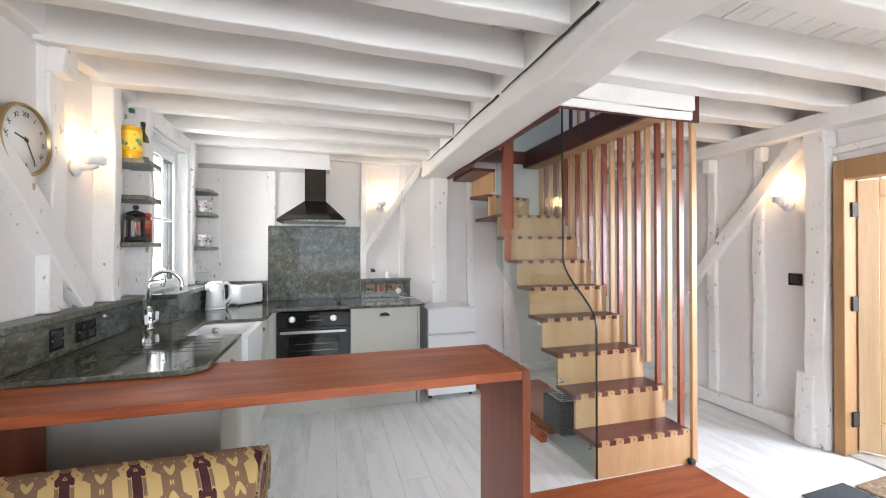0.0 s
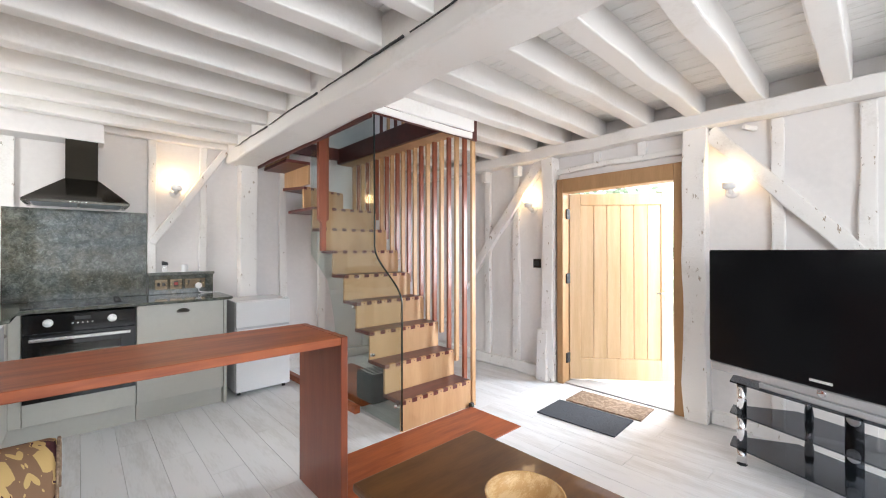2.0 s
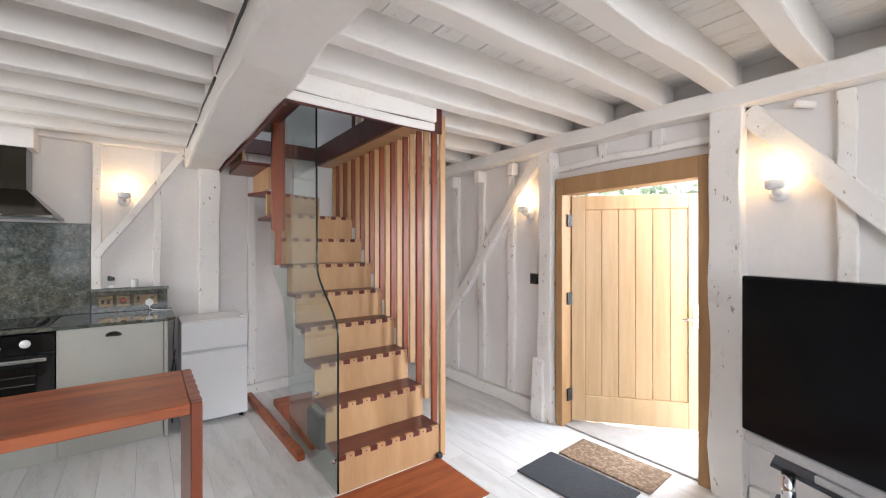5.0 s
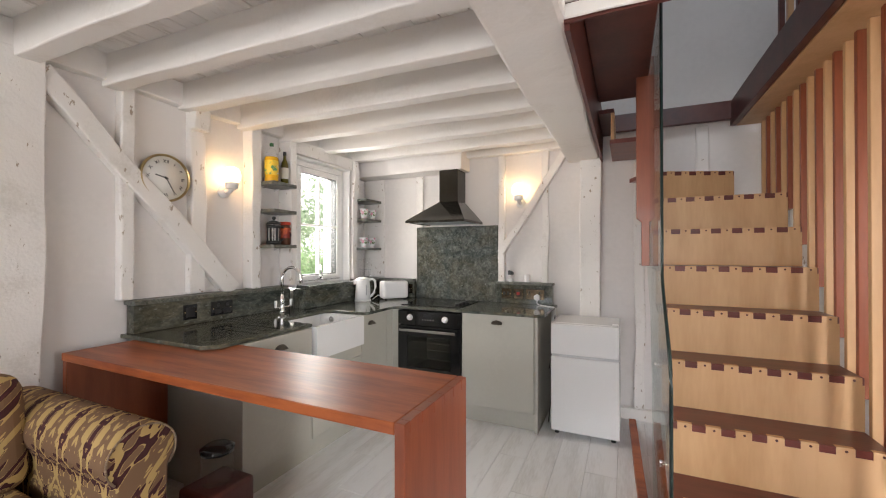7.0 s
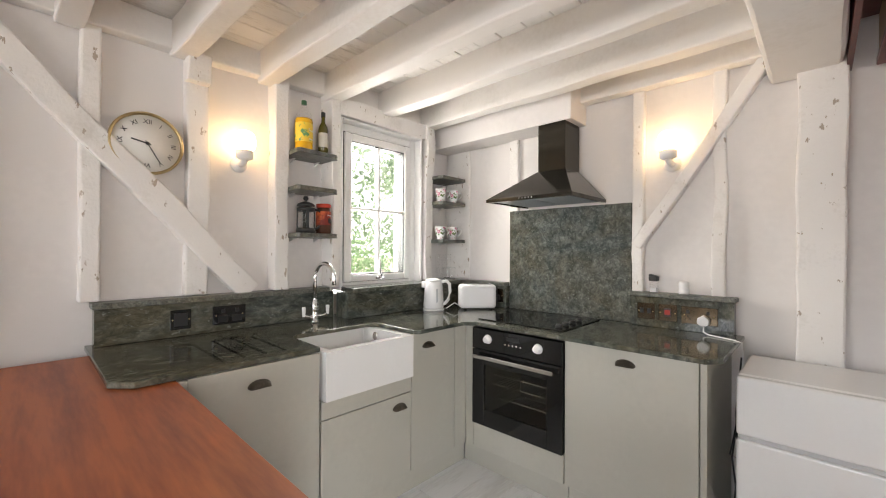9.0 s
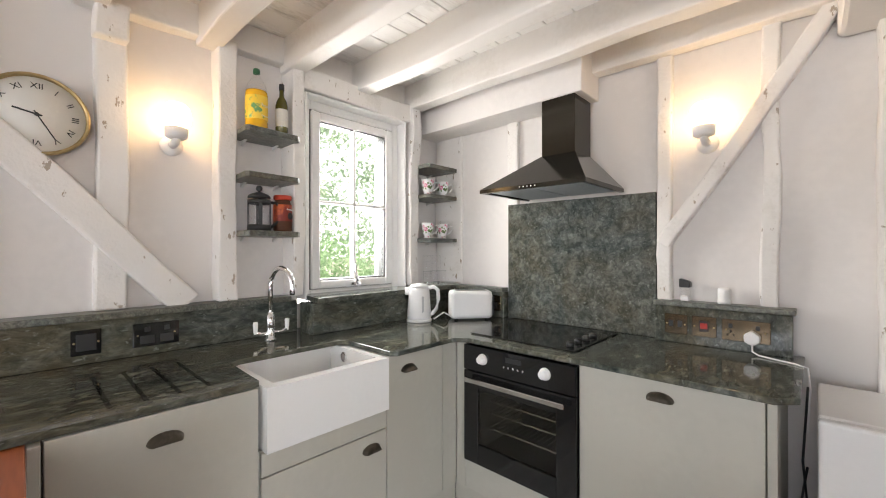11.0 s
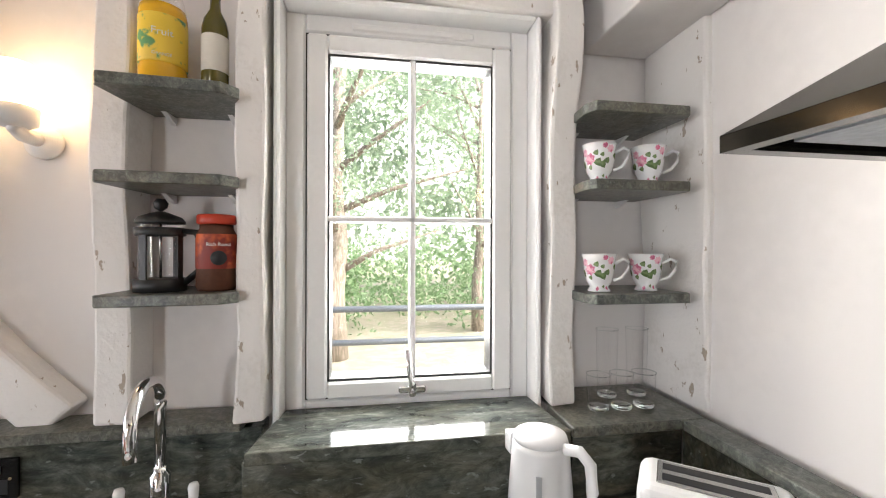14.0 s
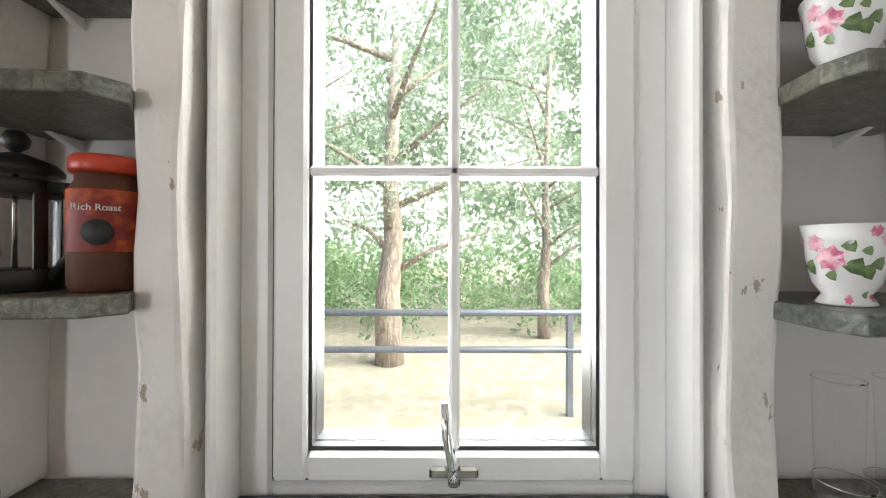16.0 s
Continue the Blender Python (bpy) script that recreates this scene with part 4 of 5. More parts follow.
def step(m, w, depth, z0, z1, teeth=7):
    """One riser and the tread on it, at the pose m."""
    part("riser", moved(riser_bm(w, z0, z1, teeth), m), BEECH, stair)
    pitch_ = w / (teeth * 2)
    for k in range(teeth):
        part("dowel", moved(lathe([(0.005, 0), (0.005, 0.002)], 8), m @ pose(pitch_ * (2 * k + 1.37), -0.0012, z1 - 0.012, 90, 0, 0)), MAHOGANY_DARK, stair)
    part("tread", moved(box(0, w, 0.0005, depth, z1 - 0.03, z1, 0.001), m), MAHOGANY_STEP, stair)


MAHOGANY_STEP = mat("mahogany_tread", (0.15, 0.036, 0.026), 0.33, second=(0.09, 0.02, 0.016), mix=(0.3, 0.65), scale=2.2, fine=14, bump=0.04, stretch=(0.8, 6, 6))
for n in range(8):
    step(pose(SX0, SY + GO * n, 0), SX1 - SX0, GO + 0.03 if n < 7 else 0.65, RISE * n, RISE * (n + 1))
step(pose(SX0 - 0.02, 4.30, 0, 0, 0, 22), 0.62, 0.3, RISE * 8, RISE * 9, 6)
step(pose(1.93, 4.14, 0, 0, 0, 90), 0.62, 0.24, RISE * 9, RISE * 10, 6)
step(pose(1.72, 4.14, 0, 0, 0, 90), 0.62, 0.24, RISE * 10, RISE * 11, 6)
# slatted balustrade: light and red staves turn about
for k in range(21):
    y = 2.635 + 0.1 * k
    n = min(int((y - SY + 0.03) / GO), 7)
    z0 = 0.0 if k == 0 else RISE * (n + 1) - 0.10 if k > 1 else 0.12
    z1 = 2.405 if k == 0 else 2.40 if k == 1 else 2.37
    part("stave", box(SX1 + 0.002, SX1 + 0.045, y - 0.0125, y + 0.0125, z0, z1, 0.002), BEECH if k % 2 == 0 else MAHOGANY_Y, stair)
part("string", box(2.52, 2.56, 2.52, 4.70, 2.375, 2.56, 0.003), MAHOGANY_DARK, stair)
part("head_rail", box(2.562, SX1 + 0.05, 2.72, 4.70, 2.372, 2.40, 0.002), BEECH, stair)
part("trimmer_board", box(1.60, 2.56, 4.66, 4.70, 2.42, 2.56, 0.003), MAHOGANY_DARK, stair)
part("opening_trim", boxes((1.597, 2.60, 2.478, 2.492, 2.222, 2.56), (1.597, 1.615, 2.494, 4.78, 2.20, 2.62)), MAHOGANY_DARK, stair)
part("newel", prism([(-0.022, 1.33), (0.022, 1.33), (0.022, 1.60), (0.05, 1.625), (0.05, 2.62), (-0.05, 2.62), (-0.05, 1.625), (-0.022, 1.60)], "y", 3.78, 3.83, 0.003), MAHOGANY_Y, stair).matrix_basis = Matrix.Translation((1.905, 0, 0))
part("landing_board", box(1.618, 1.925, 2.50, 4.13, 2.50, 2.56, 0.003), MAHOGANY_DARK, stair)
for k in range(9):
    part("upper_baluster", box(2.58, 2.605, 2.8 + 0.13 * k, 2.83 + 0.13 * k, 2.57, 3.5, 0.002), BEECH if k % 2 else MAHOGANY_DARK, stair)
prof = [(2.60, 0.03), (2.60, 0.95)] + [(2.60 + 0.36 * (0.5 - 0.5 * math.cos(math.pi * k / 10)), 0.95 + 0.42 * k / 10) for k in range(1, 11)] + [(2.97, 2.62), (4.12, 2.62), (4.12, 1.3), (3.75, 1.05), (3.62, 0.7), (3.55, 0.03)]
gp = part("glass_panel", prism(prof, "x", 1.928, 1.938), STAIR_GLASS, stair, "clear glass balustrade panel")
gp.visible_shadow = False
part("glass_edge", tube([(1.933, y, z) for y, z in prof[:13]], 0.0065, 8), STAIR_EDGE, gp)
for y, z in ((2.68, 0.18), (3.0, 0.5), (3.3, 0.85)):
    part("glass_clamp", moved(lathe([(0.014, 0), (0.014, 0.03)], 12), pose(1.925, y, z, 0, 90, 0)), CHROME, stair)
part("base_block", box(2.66, 2.70, 2.60, 2.633, 0.0, 0.035, 0.004), BLACK_MATT, stair)
solid("floor_board_strip", box(1.196, 2.675, 2.10, 2.615, 0.0, 0.007, 0.002), MAHOGANY, "mahogany board set in the floor before the stair", "floorboard")
solid("storage_plank", box(1.99, 2.5, 3.25, 4.3, 0.0, 0.06, 0.004), MAHOGANY, "mahogany plank base below the stair", "plank")
solid("plank_edge", timber((1.89, 3.15, 0.03), (1.84, 4.62, 0.03), 0.05, 0.06, 5, 0.002, 0.004), MAHOGANY, "mahogany edging board on the floor beside the stair", "board")
basket = thing("wire_basket", "white wire basket below the stair", "basket", (2.1, 3.2, 0.3))
for z in (0.30, 0.36, 0.42):
    part("hoop", tube([(2.02, 3.12, z), (2.2, 3.12, z), (2.2, 3.3, z), (2.02, 3.3, z), (2.02, 3.12, z)], 0.003, 6), WHITE_PLASTIC, basket)
for k in range(6):
    part("wire", tube([(2.02, 3.12 + 0.036 * k, 0.42), (2.02, 3.12 + 0.036 * k, 0.30), (2.2, 3.12 + 0.036 * k, 0.30)], 0.002, 6), WHITE_PLASTIC, basket)
solid("basket_stand", box(1.99, 2.24, 3.08, 3.34, 0.0601, 0.297, 0.01), BLACK_MATT, "dark box under the wire basket", "box")

# ---- entrance door ----
dframe = structure("door_frame", boxes((XR - 0.065, XR + 0.08, 1.32, 1.395, 0, 2.045), (XR - 0.065, XR + 0.08, 2.40, 2.465, 0, 2.045), (XR - 0.065, XR + 0.08, 1.395, 2.40, 1.91, 2.045), bevel=0.004), OAK_FRAME, "oak door frame", "door frame")
part("threshold", box(XR - 0.03, XR + 0.25, 1.396, 2.399, 0.0, 0.014, 0.004), PAVE, dframe, "pale worn stone threshold")
DL = 0.99
leaf = thing("door_1", "oak plank entrance door standing ajar", "door", (XR + 0.06, 2.395, 0.02))
leaf["kind"] = "structure"
dm = pose(XR + 0.055, 2.39, 0.03, 0, 0, -49)


def door_part(nm, b, material, parent=None, bevel=0.003, label=""):
    return part(nm, moved(box(*b, bevel), dm), material, parent or leaf, label)


door_part("stile", (0, 0.105, 0, 0.045, 0, 1.875), OAK)
door_part("stile", (DL - 0.105, DL, 0, 0.045, 0, 1.875), OAK)
door_part("rail", (0.106, DL - 0.106, 0, 0.045, 1.76, 1.875), OAK)
door_part("rail", (0.106, DL - 0.106, 0, 0.045, 0, 0.21), OAK)
pw = (DL - 0.212) / 6
for k in range(6):
    door_part("plank", (0.107 + pw * k, 0.105 + pw * (k + 1), 0.012, 0.035, 0.21, 1.76), OAK, None, 0.005)
hd = door_part("handle_plate", (DL - 0.075, DL - 0.035, -0.005, 0, 0.80, 1.0), STEEL, None, 0.002)
part("lever", moved(tube([(DL - 0.055, -0.004, 0.88), (DL - 0.055, -0.05, 0.88), (DL - 0.17, -0.055, 0.88)], 0.009), dm), CHROME, hd)
for z in (0.2, 1.0, 1.65):
    part("hinge", box(XR - 0.005, XR + 0.055, 2.385, 2.3985, z, z + 0.1, 0.002), BLACK_MATT, leaf)
solid("door_mat", moved(box(-0.19, 0.19, -0.315, 0.315, 0, 0.010, 0.003), pose(3.19, 1.865, 0.001, 0, 0, 3)), MAT_DARK, "dark grey ribbed rubber door mat", "mat")
solid("coir_mat", moved(box(-0.16, 0.16, -0.315, 0.315, 0, 0.014, 0.004), pose(3.57, 1.84, 0.001, 0, 0, 3)), MAT_COIR, "brown coir door mat beside the entrance", "mat")
solid("leaning_post", timber((XR - 0.12, 2.61, 0.0), (XR - 0.095, 2.60, 0.52), 0.12, 0.06, 61, 0.012, 0.012, up=(1, 0, 0)), WHITE_TIMBER, "white-painted split timber piece at the wall foot", "timber")

# ---- television on its stand ----
tvm = pose(3.11, 0.47, 0, 0, 0, -23)
tv = thing("television", "large black flat screen television with silver lower trim", "television", (3.11, 0.47, 0.55))


def tv_part(nm, b, material, parent, bevel=0.003, label=""):
    return part(nm, moved(box(*b, bevel), tvm), material, parent, label)


bez = tv_part("bezel", (-0.025, 0.06, -0.66, 0.61, 0.60, 1.335), TV_GLASS, tv, 0.008)
tv_part("screen", (-0.027, -0.0245, -0.61, 0.56, 0.68, 1.29), TV_GLASS, bez, 0.0)
tv_part("lower_trim", (-0.02, 0.05, -0.65, 0.60, 0.545, 0.598), GREY_SILVER, tv, 0.006, "silver lower trim")
tv_part("back", (0.06, 0.11, -0.45, 0.4, 0.70, 1.25), BLACK_MATT, tv, 0.01)
tv_part("foot", (-0.03, 0.08, -0.3, 0.3, 0.512, 0.545), GREY_SILVER, tv, 0.004)
part("logo_mark", moved(box(-0.0275, -0.0255, -0.05, 0.05, 0.632, 0.646), tvm), WHITE_INK, bez)
part("power_ring", moved(lathe([(0.02, 0), (0.02, 0.003), (0.015, 0.004)], 18), tvm @ pose(-0.021, 0, 0.577, 0, -90, 0)), CHROME, tv)
stand = thing("tv_stand", "smoked glass and chrome television stand", "tv stand", (3.3, 0.45, 0))
STL = 0.367
sm = pose(3.117, 0.511, 0, 0, 0, -22.6)
for z in (0.10, 0.305, 0.50):
    part("glass_shelf", moved(prism([(-0.035, -STL - 0.05), (0.10, -STL - 0.17), (0.36, -STL + 0.10), (0.36, STL - 0.10), (0.10, STL + 0.12), (-0.035, STL + 0.05)], "z", z, z + 0.010), sm), SMOKE_GLASS, stand)
for y in (-STL, STL):
    for z0, z1 in ((0, 0.0995), (0.1105, 0.3045), (0.3155, 0.4995)):
        part("pole", moved(lathe([(0.026, z0), (0.026, z1)], 20, 0, y), sm), CHROME, stand)
    part("foot", moved(lathe([(0.028, 0.0005), (0.028, 0.006)], 20, 0, y), sm), BLACK_MATT, stand)
for y in (-0.03, 0.16):
    for z0, z1 in ((0.0, 0.0995), (0.1105, 0.3045), (0.3155, 0.4995)):
        part("back_pole", moved(lathe([(0.022, z0), (0.022, z1)], 16, 0.27, y), sm), CHROME, stand)
for z0, z1 in ((0.1105, 0.3045), (0.3155, 0.4995)):
    part("back_panel", moved(box(0.235, 0.243, -0.10, -0.02, z0, z1), sm), SMOKE_GLASS, stand)
    part("cable_ring", moved(lathe([(0.03, 0), (0.03, 0.004), (0.022, 0.005)], 20), sm @ pose(0.233, -0.06, (z0 + z1) / 2, 0, -90, 0)), GREY_SILVER, stand, "silver cable grommet")

# ---- coffee table with bowl ----
table = thing("coffee_table", "low dark brown wooden coffee table", "coffee table", (1.3, 1.2, 0))
part("tabletop", box(0.975, 1.655, 0.74, 1.63, 0.412, 0.45, 0.012, 3), TABLE_WOOD, table)
for x in (1.03, 1.60):
    for y in (0.80, 1.57):
        part("leg", box(x - 0.03, x + 0.03, y - 0.03, y + 0.03, 0, 0.411, 0.004), TABLE_WOOD, table)
part("apron", boxes((1.062, 1.568, 0.79, 0.81, 0.34, 0.4115), (1.062, 1.568, 1.56, 1.58, 0.34, 0.4115), (1.02, 1.04, 0.832, 1.538, 0.34, 0.4115), (1.59, 1.61, 0.832, 1.538, 0.34, 0.4115)), TABLE_WOOD, table)
solid("wooden_bowl", lathe([(0.055, 0.451), (0.06, 0.454), (0.10, 0.478), (0.126, 0.508), (0.133, 0.530), (0.127, 0.530), (0.118, 0.508), (0.092, 0.482), (0.05, 0.463), (0.01, 0.460)], 36, 1.30, 1.07), BOWL_WOOD, "turned pale wooden bowl on the coffee table", "bowl")

# ---- sofa ----
sofa = thing("sofa", "plum and gold damask sofa with rolled arms", "sofa", (-0.4, 1.0, 0))


def roll_arm(y):
    """A rolled arm along x, its scroll end to the room."""
    pts = [(0.125 * math.cos(radians(a)), 0.665 + 0.115 * math.sin(radians(a))) for a in range(-40, 221, 20)]
    out = [(y + u, v) for u, v in pts] + [(y - 0.085, 0.12), (y + 0.085, 0.12)]
    return prism(out, "x", -0.82, 0.165, 0.02)


for y in (1.915, 0.10):
    bmr = roll_arm(y)
    for f in bmr.faces:
        f.smooth = True
    part("arm", bmr, DAMASK, sofa)
    part("arm_piping", tube([(0.167, y + 0.118 * math.cos(radians(a)), 0.665 + 0.109 * math.sin(radians(a))) for a in range(-40, 221, 13)], 0.004, 8), MAT_COIR, sofa)
part("base", box(-0.82, 0.11, 0.20, 1.80, 0.10, 0.33, 0.02, 2), DAMASK, sofa)
part("seat_cushion", box(-0.70, 0.14, 0.215, 1.79, 0.332, 0.48, 0.05, 4), DAMASK, sofa)
part("backrest", box(-0.85, -0.62, 0.15, 1.85, 0.12, 0.80, 0.06, 4), DAMASK, sofa)
part("back_cushion", moved(box(-0.09, 0.09, -0.40, 0.40, 0, 0.47, 0.08, 5), pose(-0.45, 1.42, 0.46, 0, -12, 0)), DAMASK, sofa)
part("back_cushion", moved(box(-0.09, 0.09, -0.40, 0.40, 0, 0.42, 0.08, 5), pose(-0.45, 0.6, 0.46, 0, -12, 0)), DAMASK, sofa)
for x in (-0.75, 0.08):
    for y in (0.12, 1.88):
        part("foot", box(x - 0.03, x + 0.03, y - 0.03, y + 0.03, 0, 0.12, 0.004), MAHOGANY_DARK, sofa)

# ---- floor planks ----
plank_w, plank_l = 0.19, 1.2
shared = {}
x, row = XL, 0
while x < XR - 0.01:
    x1 = min(x + plank_w, XR)
    y = YF - 0.4 * (row % 3)
    while y < YB:
        y0, y1 = max(y, YF), min(y + plank_l, YB)
        if y1 - y0 > 0.02:
            key = (round(x1 - x, 3), round(y1 - y0, 3))
            if key not in shared:
                shared[key] = mesh_of(box(0.0008, x1 - x - 0.0008, 0.0008, y1 - y0 - 0.0008, -0.0115, 0, 0.0012), "plank", FLOOR)
            ob = new("plank", shared[key])
            ob.parent = floor
            ob.location = (x, y0, 0)
        y += plank_l
    x = x1
    row += 1

# ---- wall lamps ----


def wall_lamp(m):
    """A white porcelain wall light with an opal globe; the wall lies behind local -y."""
    lamp = thing("wall_lamp", "white porcelain wall lamp with lit opal globe", "wall lamp", m.translation, "wall lamps")
    part("wall_rose", moved(lathe([(0.045, 0), (0.045, 0.012), (0.03, 0.022), (0.022, 0.03)], 20), m @ pose(0, 0, -0.035, -90, 0, 0)), WHITE_PLASTIC, lamp)
    part("arm", moved(tube([(0, 0.02, -0.035), (0, 0.072, -0.033), (0, 0.092, -0.022), (0, 0.095, -0.005)], 0.018, 12), m), WHITE_PLASTIC, lamp)
    part("cup", moved(lathe([(0.03, -0.02), (0.044, -0.012), (0.046, 0.028), (0.042, 0.03)], 22, 0, 0.095), m), WHITE_PLASTIC, lamp)
    part("globe", moved(lathe([(0.040, 0.031), (0.052, 0.045), (0.058, 0.07), (0.057, 0.095), (0.050, 0.118), (0.036, 0.134), (0.014, 0.142)], 22, 0, 0.095), m), GLOBE, lamp, "glowing opal glass globe")


wall_lamp(pose(XL + 0.005, 3.03, 1.893, 0, 0, -90))
wall_lamp(pose(0.885, YB - 0.005, 1.915, 0, 0, 180))
wall_lamp(pose(XR - 0.005, 2.785, 1.812, 0, 0, 90))
wall_lamp(pose(XR - 0.005, 1.01, 1.805, 0, 0, 90))

# ---- clock ----
clock = thing("wall_clock", "round brass wall clock with Roman numerals", "clock", (XL + 0.05, 2.595, 1.885))
cm = pose(XL + 0.036, 2.595, 1.885, 90, 0, 90)
part("case", moved(lathe([(0.146, 0), (0.152, 0.02), (0.150, 0.032), (0.143, 0.036), (0.138, 0.028), (0.138, 0.0)], 48), cm), BRASS, clock)
dial = part("dial", moved(lathe([(0.138, 0.016), (0.137, 0.022)], 48), cm), DIAL, clock)
for k, s in enumerate("XII I II III IV V VI VII VIII IX X XI".split()):
    a = radians(90 - 30 * k)
    words(s, 0.03, cm @ pose(0.105 * math.cos(a), 0.105 * math.sin(a), 0.0235, 0, 0, -30 * k), INK, dial, "numeral").matrix_parent_inverse = Matrix.Identity(4)
for ang, L, w in ((90 - 282, 0.065, 0.006), (90 - 150, 0.10, 0.004)):
    part("hand", moved(box(-0.015, L, -w / 2, w / 2, 0.025, 0.027), cm @ pose(0, 0, 0, 0, 0, ang)), INK, clock)
part("hub", moved(lathe([(0.008, 0.024), (0.007, 0.03)], 14), cm), INK, clock)

# ---- granite shelves ----


def shelf(outline, z):
    s = thing("wall_shelf", "small grey granite wall shelf on white brackets", "shelf", (outline[0][0], outline[0][1], z), "granite shelves")
    part("board", prism(outline, "z", z - 0.027, z, 0.003), GRANITE_EDGE, s)
    ys = [p[1] for p in outline]
    for y in (min(ys) + 0.06, max(ys) - 0.07):
        part("bracket", prism([(XL, z - 0.028), (XL + 0.06, z - 0.028), (XL + 0.015, z - 0.045), (XL, z - 0.05)], "y", y, y + 0.012), WHITE_PLASTIC, s)


for z in (1.472, 1.752, 1.97):
    shelf([(XL, 3.29), (-0.70, 3.275), (-0.68, 3.29), (-0.70, 3.54), (-0.74, 3.57), (-0.77, 3.552), (XL, 3.552)], z)
for z in (1.459, 1.764, 1.97):
    shelf([(XL, 4.478), (-0.70, 4.455), (-0.66, 4.47), (-0.66, 4.745), (-0.68, 4.755), (XL, 4.755)], z)

# ---- things on the shelves ----
Z1, Z3 = 1.9705, 1.4725
cx, cy = -0.78, 3.375
cafe = thing("cafetiere", "black framed glass cafetiere on the granite shelf", "cafetiere", (cx, cy, Z3))
part("foot_ring", lathe([(0.056, Z3), (0.056, Z3 + 0.03), (0.05, Z3 + 0.032)], 24, cx, cy), BLACK_MATT, cafe)
part("beaker", lathe([(0.047, Z3 + 0.033), (0.048, Z3 + 0.10), (0.048, Z3 + 0.165)], 28, cx, cy, False), CLEAR, cafe)
for a in (75, 165, 255, 345):
    part("strut", moved(box(0.049, 0.053, -0.008, 0.008, Z3 + 0.03, Z3 + 0.14), pose(cx, cy, 0, 0, 0, a)), BLACK_MATT, cafe)
part("band", lathe([(0.05, Z3 + 0.135), (0.054, Z3 + 0.137), (0.054, Z3 + 0.155), (0.05, Z3 + 0.156)], 24, cx, cy), BLACK_MATT, cafe)
part("plunger_rod", lathe([(0.003, Z3 + 0.03), (0.003, Z3 + 0.2)], 8, cx, cy), STEEL, cafe)
lid = part("lid", lathe([(0.053, Z3 + 0.166), (0.053, Z3 + 0.172), (0.045, Z3 + 0.182), (0.02, Z3 + 0.192), (0.008, Z3 + 0.196)], 24, cx, cy), BLACK_MATT, cafe)
part("knob", lathe([(0.004, Z3 + 0.197), (0.014, Z3 + 0.205), (0.016, Z3 + 0.216), (0.010, Z3 + 0.227)], 16, cx, cy), BLACK_MATT, lid)
part("handle", tube([(cx, cy + 0.05, Z3 + 0.148), (cx + 0.01, cy + 0.085, Z3 + 0.145), (cx + 0.012, cy + 0.098, Z3 + 0.11), (cx + 0.01, cy + 0.092, Z3 + 0.05), (cx, cy + 0.055, Z3 + 0.02)], 0.008), BLACK_MATT, cafe)
cx, cy = -0.79, 3.50
jar = thing("coffee_jar", "instant coffee jar with orange label and red lid", "jar", (cx, cy, Z3))
part("glass", lathe([(0.042, Z3), (0.046, Z3 + 0.01), (0.046, Z3 + 0.14), (0.038, Z3 + 0.155), (0.038, Z3 + 0.165)], 28, cx, cy), COFFEE, jar)
lab = part("paper_band", lathe([(0.0465, Z3 + 0.055), (0.0468, Z3 + 0.056), (0.0468, Z3 + 0.14), (0.0465, Z3 + 0.141)], 28, cx, cy), JAR_LABEL, jar, "orange and dark label")
words("Rich Roast", 0.0125, pose(cx + 0.0455, cy + 0.021, Z3 + 0.115, 90, 0, 115), WHITE_INK, lab)
part("cup_motif", moved(lathe([(0.018, 0), (0.018, 0.001)], 20), pose(cx + 0.0420, cy + 0.0200, Z3 + 0.082, 90, 0, 115)), INK, lab)
part("lid", lathe([(0.043, Z3 + 0.166), (0.045, Z3 + 0.17), (0.045, Z3 + 0.186), (0.041, Z3 + 0.19)], 28, cx, cy), RED_LID, jar, "red plastic lid")
cx, cy = -0.80, 3.37
sq = thing("squash_bottle", "clear bottle of orange squash with printed label", "bottle", (cx, cy, Z1))
part("squash", lathe([(0.046, Z1), (0.052, Z1 + 0.01), (0.052, Z1 + 0.05), (0.049, Z1 + 0.06), (0.052, Z1 + 0.07), (0.052, Z1 + 0.19), (0.049, Z1 + 0.205)], 28, cx, cy), SQUASH, sq)
part("shoulder", lathe([(0.0495, Z1 + 0.206), (0.044, Z1 + 0.235), (0.030, Z1 + 0.262), (0.016, Z1 + 0.285), (0.014, Z1 + 0.295)], 28, cx, cy, False), CLEAR, sq, "clear empty bottle neck")
lab = part("paper_band", lathe([(0.0525, Z1 + 0.06), (0.0532, Z1 + 0.061), (0.0532, Z1 + 0.175), (0.0525, Z1 + 0.176)], 28, cx, cy), BOTTLE_LABEL, sq, "green and yellow printed label")
words("Fruit", 0.024, pose(cx + 0.0505, cy + 0.0215, Z1 + 0.128, 90, 0, 113), WHITE_INK, lab)
words("ORANGE", 0.010, pose(cx + 0.0500, cy + 0.0210, Z1 + 0.075, 90, 0, 113), WHITE_INK, lab)
part("cap", lathe([(0.016, Z1 + 0.296), (0.016, Z1 + 0.318), (0.013, Z1 + 0.32)], 18, cx, cy), GREEN_CAP, sq, "dark green cap")
cx, cy = -0.79, 3.495
ob_ = thing("olive_oil_bottle", "dark green bottle of olive oil with paper label", "bottle", (cx, cy, Z1))
part("body", lathe([(0.028, Z1), (0.031, Z1 + 0.005), (0.031, Z1 + 0.16), (0.026, Z1 + 0.185), (0.013, Z1 + 0.21), (0.011, Z1 + 0.25)], 24, cx, cy), OIL, ob_)
